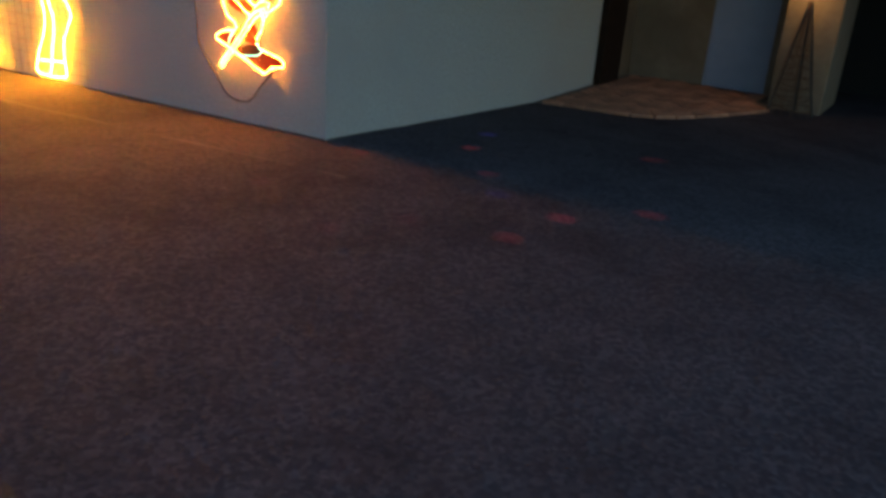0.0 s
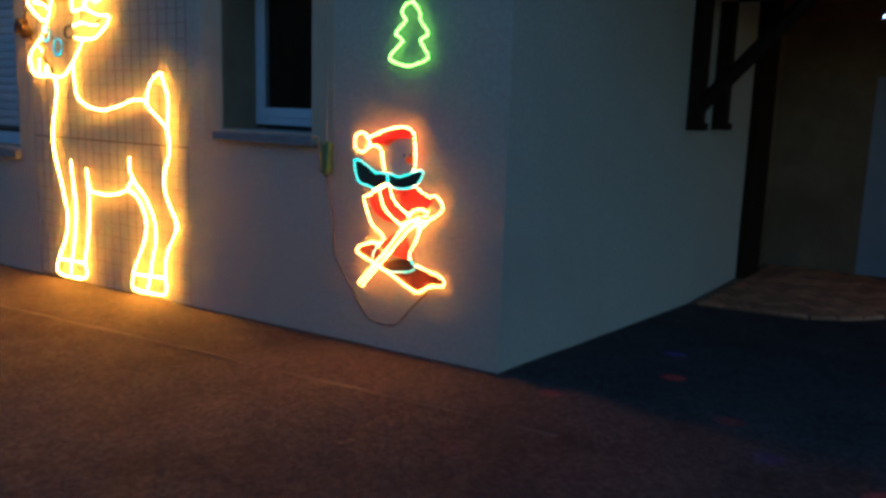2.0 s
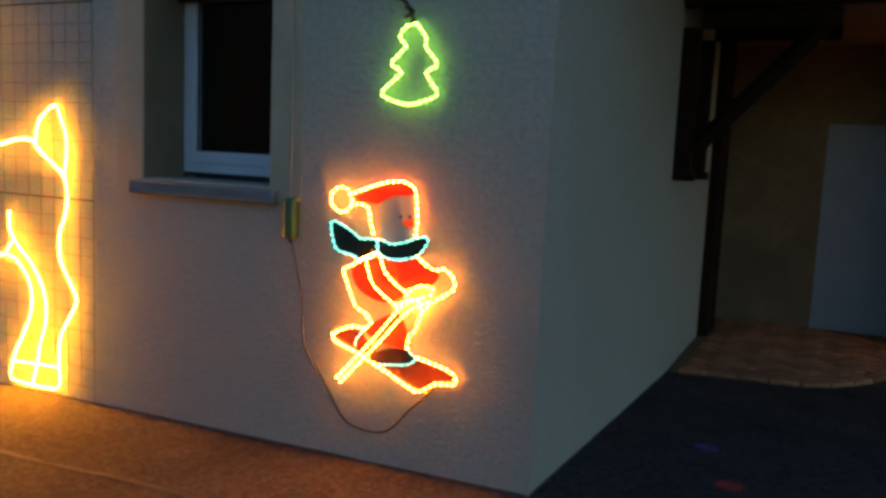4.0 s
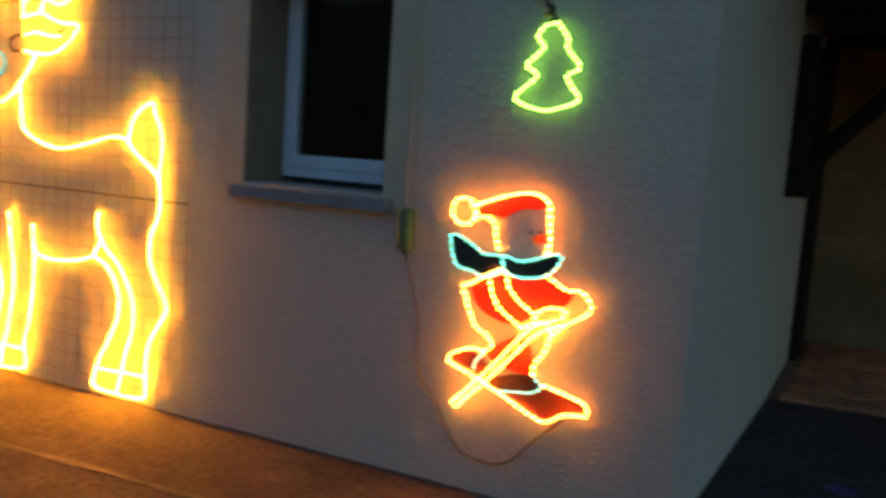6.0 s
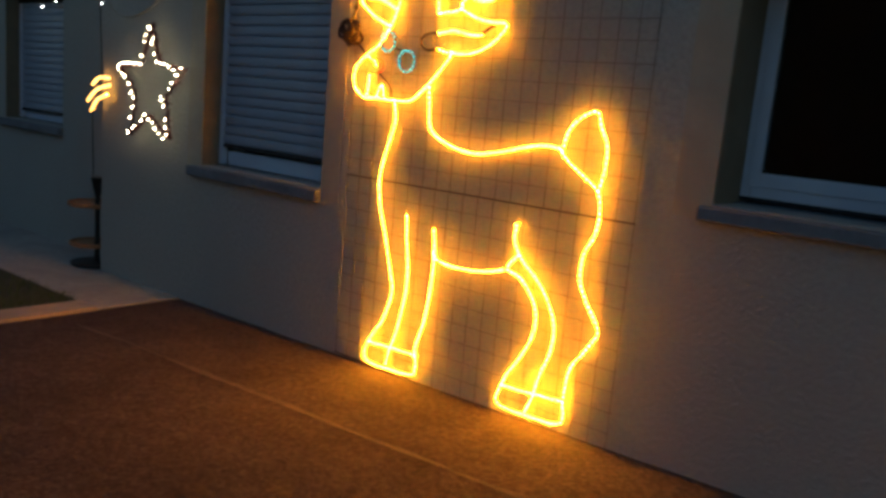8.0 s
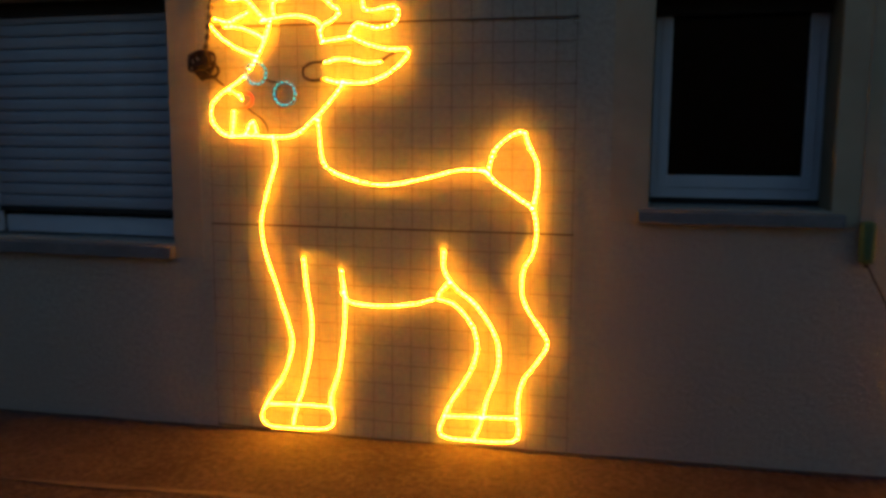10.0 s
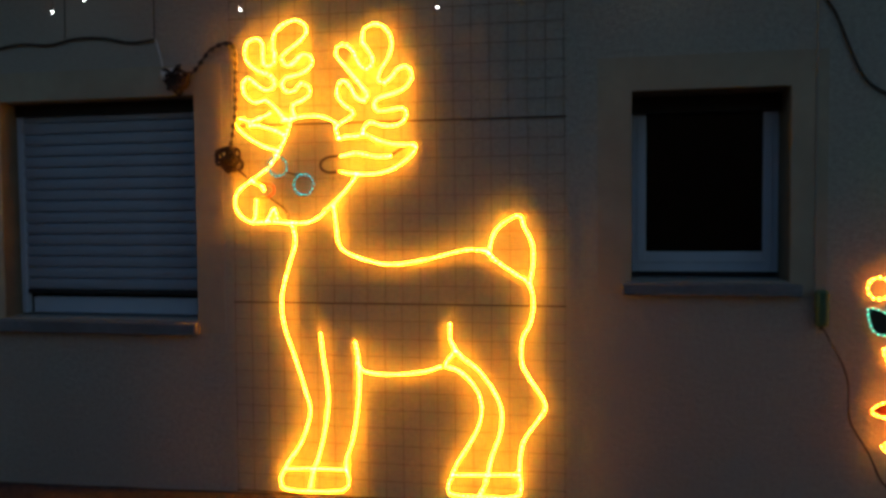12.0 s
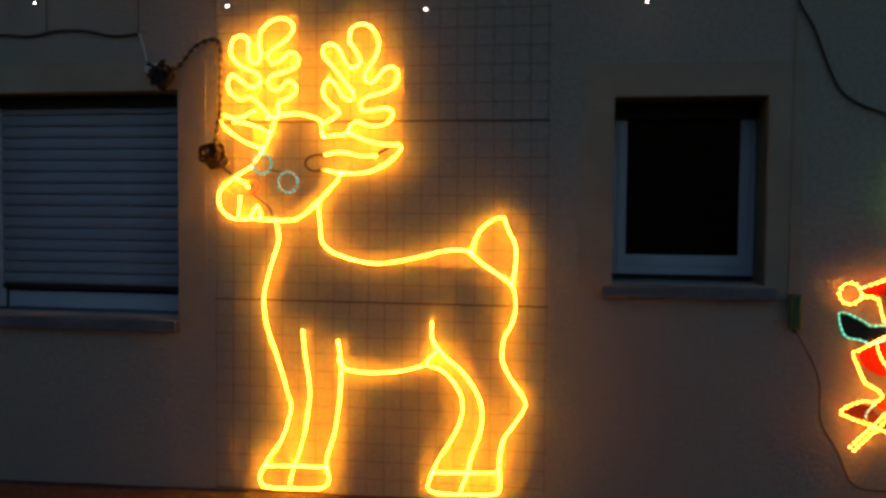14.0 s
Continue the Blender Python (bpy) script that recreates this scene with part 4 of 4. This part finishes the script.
def knot(name, centre, size, label, seed, parent=None, turns=5):
    """A loose coil of unlit rope light."""
    r = random.Random(seed)
    root = thing(name, label, "rope light", centre)
    for k in range(turns):
        tilt, a0 = r.uniform(-1.5, 1.5), r.uniform(0, 6)
        wide, tall = size[0] * r.uniform(0.35, 0.9), size[1] * r.uniform(0.3, 0.85)
        cx, cz = centre[0] + size[0] * r.uniform(-0.45, 0.45), centre[2] + size[1] * r.uniform(-0.5, 0.5)
        ring = []
        for a in np.linspace(0, 2 * math.pi, 9, endpoint=False):
            q = Vector((wide * math.cos(a) * r.uniform(0.8, 1.1), 0.016 * math.sin(a + a0), tall * math.sin(a) * r.uniform(0.8, 1.1)))
            q.rotate(Euler((r.uniform(-0.1, 0.1), tilt, 0)))
            ring.append((cx + q.x, centre[1] - 0.005 * k + q.y, cz + q.z))
        piece("coil", tube(ring, 0.0095, 0.014, 6, True), COIL, root, "", True)
    return root


knot("rope_light_coil", (-0.37, -0.035, 2.268), (0.10, 0.045), "coil of unlit brown rope light beside the plug", 3, turns=8)
knot("rope_light_coil", (-0.062, -0.04, 1.805), (0.078, 0.062), "dark bunched coil of unlit rope light beside the reindeer", 8, turns=10)
lead_pts = [(-0.33, -0.03, 2.29), (-0.279, -0.03, 2.313), (-0.235, -0.03, 2.365), (-0.187, -0.03, 2.42), (-0.119, -0.03, 2.456), (-0.06, -0.03, 2.462), (-0.03, -0.03, 2.43), (-0.026, -0.034, 2.25), (-0.029, -0.04, 2.054), (-0.05, -0.044, 1.92), (-0.066, -0.044, 1.83)]
beaded = thing("rope_light_lead", "unlit dark banded rope light running to the reindeer", "rope light", (-0.03, -0.03, 1.83))
piece("rope", tube(lead_pts, 0.0065, 0.014), BROWN_CABLE, beaded)
line = curve(lead_pts, 0.05)
for a_, b_ in zip(line, line[1:]):
    m = bmesh.new()
    add_tube(m, [a_.lerp(b_, 0.15), a_.lerp(b_, 0.65)], 0.014, 6)
    piece("dark_band", m, CABLE, beaded)
piece("tail_end", tube([(-0.04, -0.04, 1.765), (-0.003, -0.034, 1.736), (0.045, -0.036, 1.70)], 0.007, 0.012), UNLIT, beaded)

# ---------------------------------------------------------------- star, comet and hanging drops
star = thing("star_light", "star of dark red tinsel with warm white bulbs on the wall", "christmas light", (-2.19, -0.05, 1.0))
rim = []
for k in range(5):
    for rad, off in ((0.455, 0.0), (0.205, 36.0)):
        a = radians(90 + 72 * k + off)
        rim.append((-2.19 + rad * 1.04 * math.cos(a), -0.045, 1.395 + rad * math.sin(a)))
corners = [Vector(c) for c in rim]
for a_, b_ in zip(corners, corners[1:] + corners[:1]):
    m = bmesh.new()
    add_tube(m, [a_, b_], 0.006, 5)
    piece("star_bar", m, STAND, star)
rnd = random.Random(11)
m = bmesh.new()
lamps = []
for a_, b_ in zip(corners, corners[1:] + corners[:1]):
    for k in range(110):
        c = a_.lerp(b_, rnd.random())
        d = Vector((rnd.uniform(-1, 1), rnd.uniform(-1, 0.6), rnd.uniform(-1, 1))).normalized() * rnd.uniform(0.02, 0.045)
        side = d.cross(Vector((0, 1, 0.3))).normalized() * 0.008
        m.faces.new((m.verts.new(c - side), m.verts.new(c + side), m.verts.new(c + d)))
    for k in range(5):
        c = a_.lerp(b_, (k + 0.5) / 5 + rnd.uniform(-0.07, 0.07))
        lamps.append(c + Vector((rnd.uniform(-0.02, 0.02), -0.036, rnd.uniform(-0.02, 0.02))))
tagged(piece("tinsel", m, TINSEL, star), kind="stuff")
first = piece("bulb", beads([Vector((0, 0, 0))], 0.0056), BULB_WHITE, star)
first.location = lamps[0]
for c in lamps[1:]:
    ob = first.copy()
    scene.collection.objects.link(ob)
    ob.location = c

comet = thing("comet_light", "three short glowing amber rope-light streaks at the wall corner", "christmas light", (-2.97, -0.05, 1.15))
for k, (p0, p1) in enumerate((((-3.07, 1.37), (-2.80, 1.43)), ((-3.15, 1.235), (-2.80, 1.375)), ((-3.09, 1.155), (-2.83, 1.30)))):
    mid = ((p0[0] + p1[0]) / 2 - 0.03, (p0[1] + p1[1]) / 2 + 0.025)
    rope("streak", [p0, mid, p1], comet, LANTERN, BULB, y=-0.05, radius=0.013, spacing=0.03, bead=0.004)
tagged(part("hanging_wire", tube([(-2.965, -0.05, 2.93), (-2.965, -0.05, 2.04), (-2.925, -0.05, 1.5), (-2.93, -0.05, 1.41)], 0.005, 0.04), CABLE), "thin dark wire down to the comet light", "wire")
tagged(part("hanging_wire", tube([(-3.07, -0.05, 1.17), (-3.06, -0.05, 0.95), (-3.03, -0.06, 0.76), (-3.1, -0.02, 0.60)], 0.005, 0.04), CABLE), "thin dark wire from the comet light to the stand", "wire")
tagged(part("supply_cable", tube([(-2.95, -0.012, 2.12), (-2.83, -0.012, 1.955), (-2.55, -0.012, 1.905), (-2.25, -0.012, 1.985), (-2.1, -0.012, 2.10), (-2.0, -0.012, 2.3), (-1.98, -0.012, 2.52)], 0.007, 0.03), PALE_CABLE), "pale cable sagging above the star", "cable")


def drops(name, label, spots, y, top, hang):
    root = thing(name, label, "fairy lights", (spots[0][0], y, top))
    m = bmesh.new()
    for x, z in spots:
        add_tube(m, [Vector((x, y, z + 0.01)), Vector((x + 0.006, y, (z + top) / 2)), Vector((x, y, top))], 0.0018, 4)
    x0, x1 = min(s[0] for s in spots) - 0.1, max(s[0] for s in spots) + 0.1
    add_tube(m, [Vector((x0, y, top)), Vector(((x0 + x1) / 2, y, top - 0.02)), Vector((x1, y, top))], 0.003, 4)
    for x in (x0, x1):
        add_tube(m, [Vector((x, y, top)), Vector((x, hang, top))], 0.003, 4)
    piece("wire", m, CABLE, root)
    for x, z in spots:
        piece("bulb", beads([Vector((x, y, z))], 0.0068), BULB_COLD, root)
    return root


drops("icicle_lights", "cold white hanging icicle lights under the eaves", [(-1.085, 2.665), (-0.88, 2.72), (0.065, 2.611), (1.16, 2.562), (2.286, 2.566)], -0.15, 2.96, 0.01)
drops("icicle_lights", "cold white hanging icicle lights near the wall corner", [(-4.63, 2.08), (-3.756, 1.97), (-3.51, 2.01), (-3.676, 2.075), (-2.748, 1.984), (-2.70, 2.10)], -0.15, 2.96, 0.36)
drops("icicle_lights", "cold white hanging icicle lights from the canopy edge", [(5.471, 1.957), (5.63, 1.912), (5.616, 1.829), (5.657, 1.742)], 2.44, 2.32, 2.47)

# ---------------------------------------------------------------- tiered stand in the recess
sx, sy = -3.22, 0.08
gz = ground_z(sx, sy) + 0.012
stand = thing("tiered_stand", "black iron stand with terracotta trays on the path beside the wall", "plant stand", (sx, sy, gz))


def disc(z, r, thick, rim_, off=0.0):
    m = bmesh.new()
    prof = [(0.001, 0), (r * 0.9, 0), (r, thick * 0.5), (r, thick + rim_), (r - 0.012, thick + rim_), (r - 0.02, thick), (0.001, thick)]
    rings = [[m.verts.new((sx + off + q * math.cos(a), sy + q * math.sin(a), z + h)) for a in np.linspace(0, 2 * math.pi, 28, endpoint=False)] for q, h in prof]
    for a, b in zip(rings, rings[1:]):
        for k in range(28):
            m.faces.new((a[k], a[(k + 1) % 28], b[(k + 1) % 28], b[k]))
    bmesh.ops.recalc_face_normals(m, faces=m.faces)
    return m


piece("base", disc(gz, 0.21, 0.03, 0.0), STAND, stand)
piece("lower_tray", disc(gz + 0.16, 0.19, 0.02, 0.02, -0.07), TRAY, stand, "reddish terracotta tray")
piece("upper_tray", disc(gz + 0.50, 0.20, 0.02, 0.02, -0.09), TRAY, stand, "orange-brown terracotta tray")
piece("pole", tube([(sx, sy, gz + 0.02), (sx, sy, gz + 0.4), (sx, sy, gz + 0.62)], 0.022, 0.06, 8), STAND, stand)
piece("cup", tube([(sx, sy, gz + 0.6), (sx, sy, gz + 0.7), (sx, sy, gz + 0.8)], lambda u: 0.024 + 0.036 * u, 0.04, 12), STAND, stand)

# ---------------------------------------------------------------- pavers before the garage
def apron(x):
    """The curved front edge of the paved apron."""
    return min(2.90 + 0.13 * (x - 4.23) + 1.3 * max(0.0, x - 5.0) ** 2, 5.24)


bed = bmesh.new()
pts = [(4.235 + k * 0.1, apron(4.235 + k * 0.1)) for k in range(23)]
for (xa, ya), (xb, yb) in zip(pts, pts[1:]):
    bed.faces.new([bed.verts.new((q[0], q[1], ground_z(*q) + 0.012)) for q in ((xa, ya - 0.01), (xb, yb - 0.01), (xb, 5.25), (xa, 5.25))])
paving = structure("paving", bed, PAVER_JOINT, "red-brown block paving before the garage door")
unit = bmesh.new()
add_box(unit, -0.098, 0.098, -0.048, 0.048, -0.02, 0.022)
for v in unit.verts:
    if v.co.z > 0:
        v.co.x, v.co.y = v.co.x * 0.965, v.co.y * 0.93
brick_mesh = bpy.data.meshes.new("paver")
unit.to_mesh(brick_mesh)
unit.free()
brick_mesh.materials.append(PAVER)
rnd = random.Random(21)
turn = Matrix.Rotation(radians(45), 3, "Z")
for a_ in range(-30, 31):
    for b_ in range(-30, 31):
        lie = (a_ - b_) % 4
        if lie not in (0, 3):
            continue
        mid = Vector((a_ + 1.0, b_ + 0.5, 0)) if lie == 0 else Vector((a_ + 0.5, b_ + 1.0, 0))
        c = turn @ (mid * 0.102) + Vector((5.1, 4.0, 0))
        if not (4.33 < c.x < 6.35 and apron(c.x) + 0.10 + 0.12 * max(0.0, c.x - 5.0) < c.y < 5.17) or (c.x > 5.85 and c.y > 4.53):
            continue
        ob = new("paver", brick_mesh)
        ob.parent = paving
        ob.matrix_basis = pose(c.x, c.y, ground_z(c.x, c.y) + 0.004 + rnd.uniform(-0.003, 0.004), rnd.uniform(-1, 1), rnd.uniform(-1, 1), (45 if lie == 0 else 135) + rnd.uniform(-1.5, 1.5))
# a course of pavers laid end to end along the curved edge
edge = curve([(4.30 + 0.1 * k, min(apron(4.30 + 0.1 * k), 4.5) + 0.055, 0) for k in range(18)], 0.203)
for p0, p1 in zip(edge, edge[1:]):
    c = (p0 + p1) / 2
    ob = new("paver", brick_mesh)
    ob.parent = paving
    ob.matrix_basis = pose(c.x, c.y, ground_z(c.x, c.y) + 0.008, 0, 0, math.degrees(math.atan2(p1.y - p0.y, p1.x - p0.x)) + rnd.uniform(-1, 1))
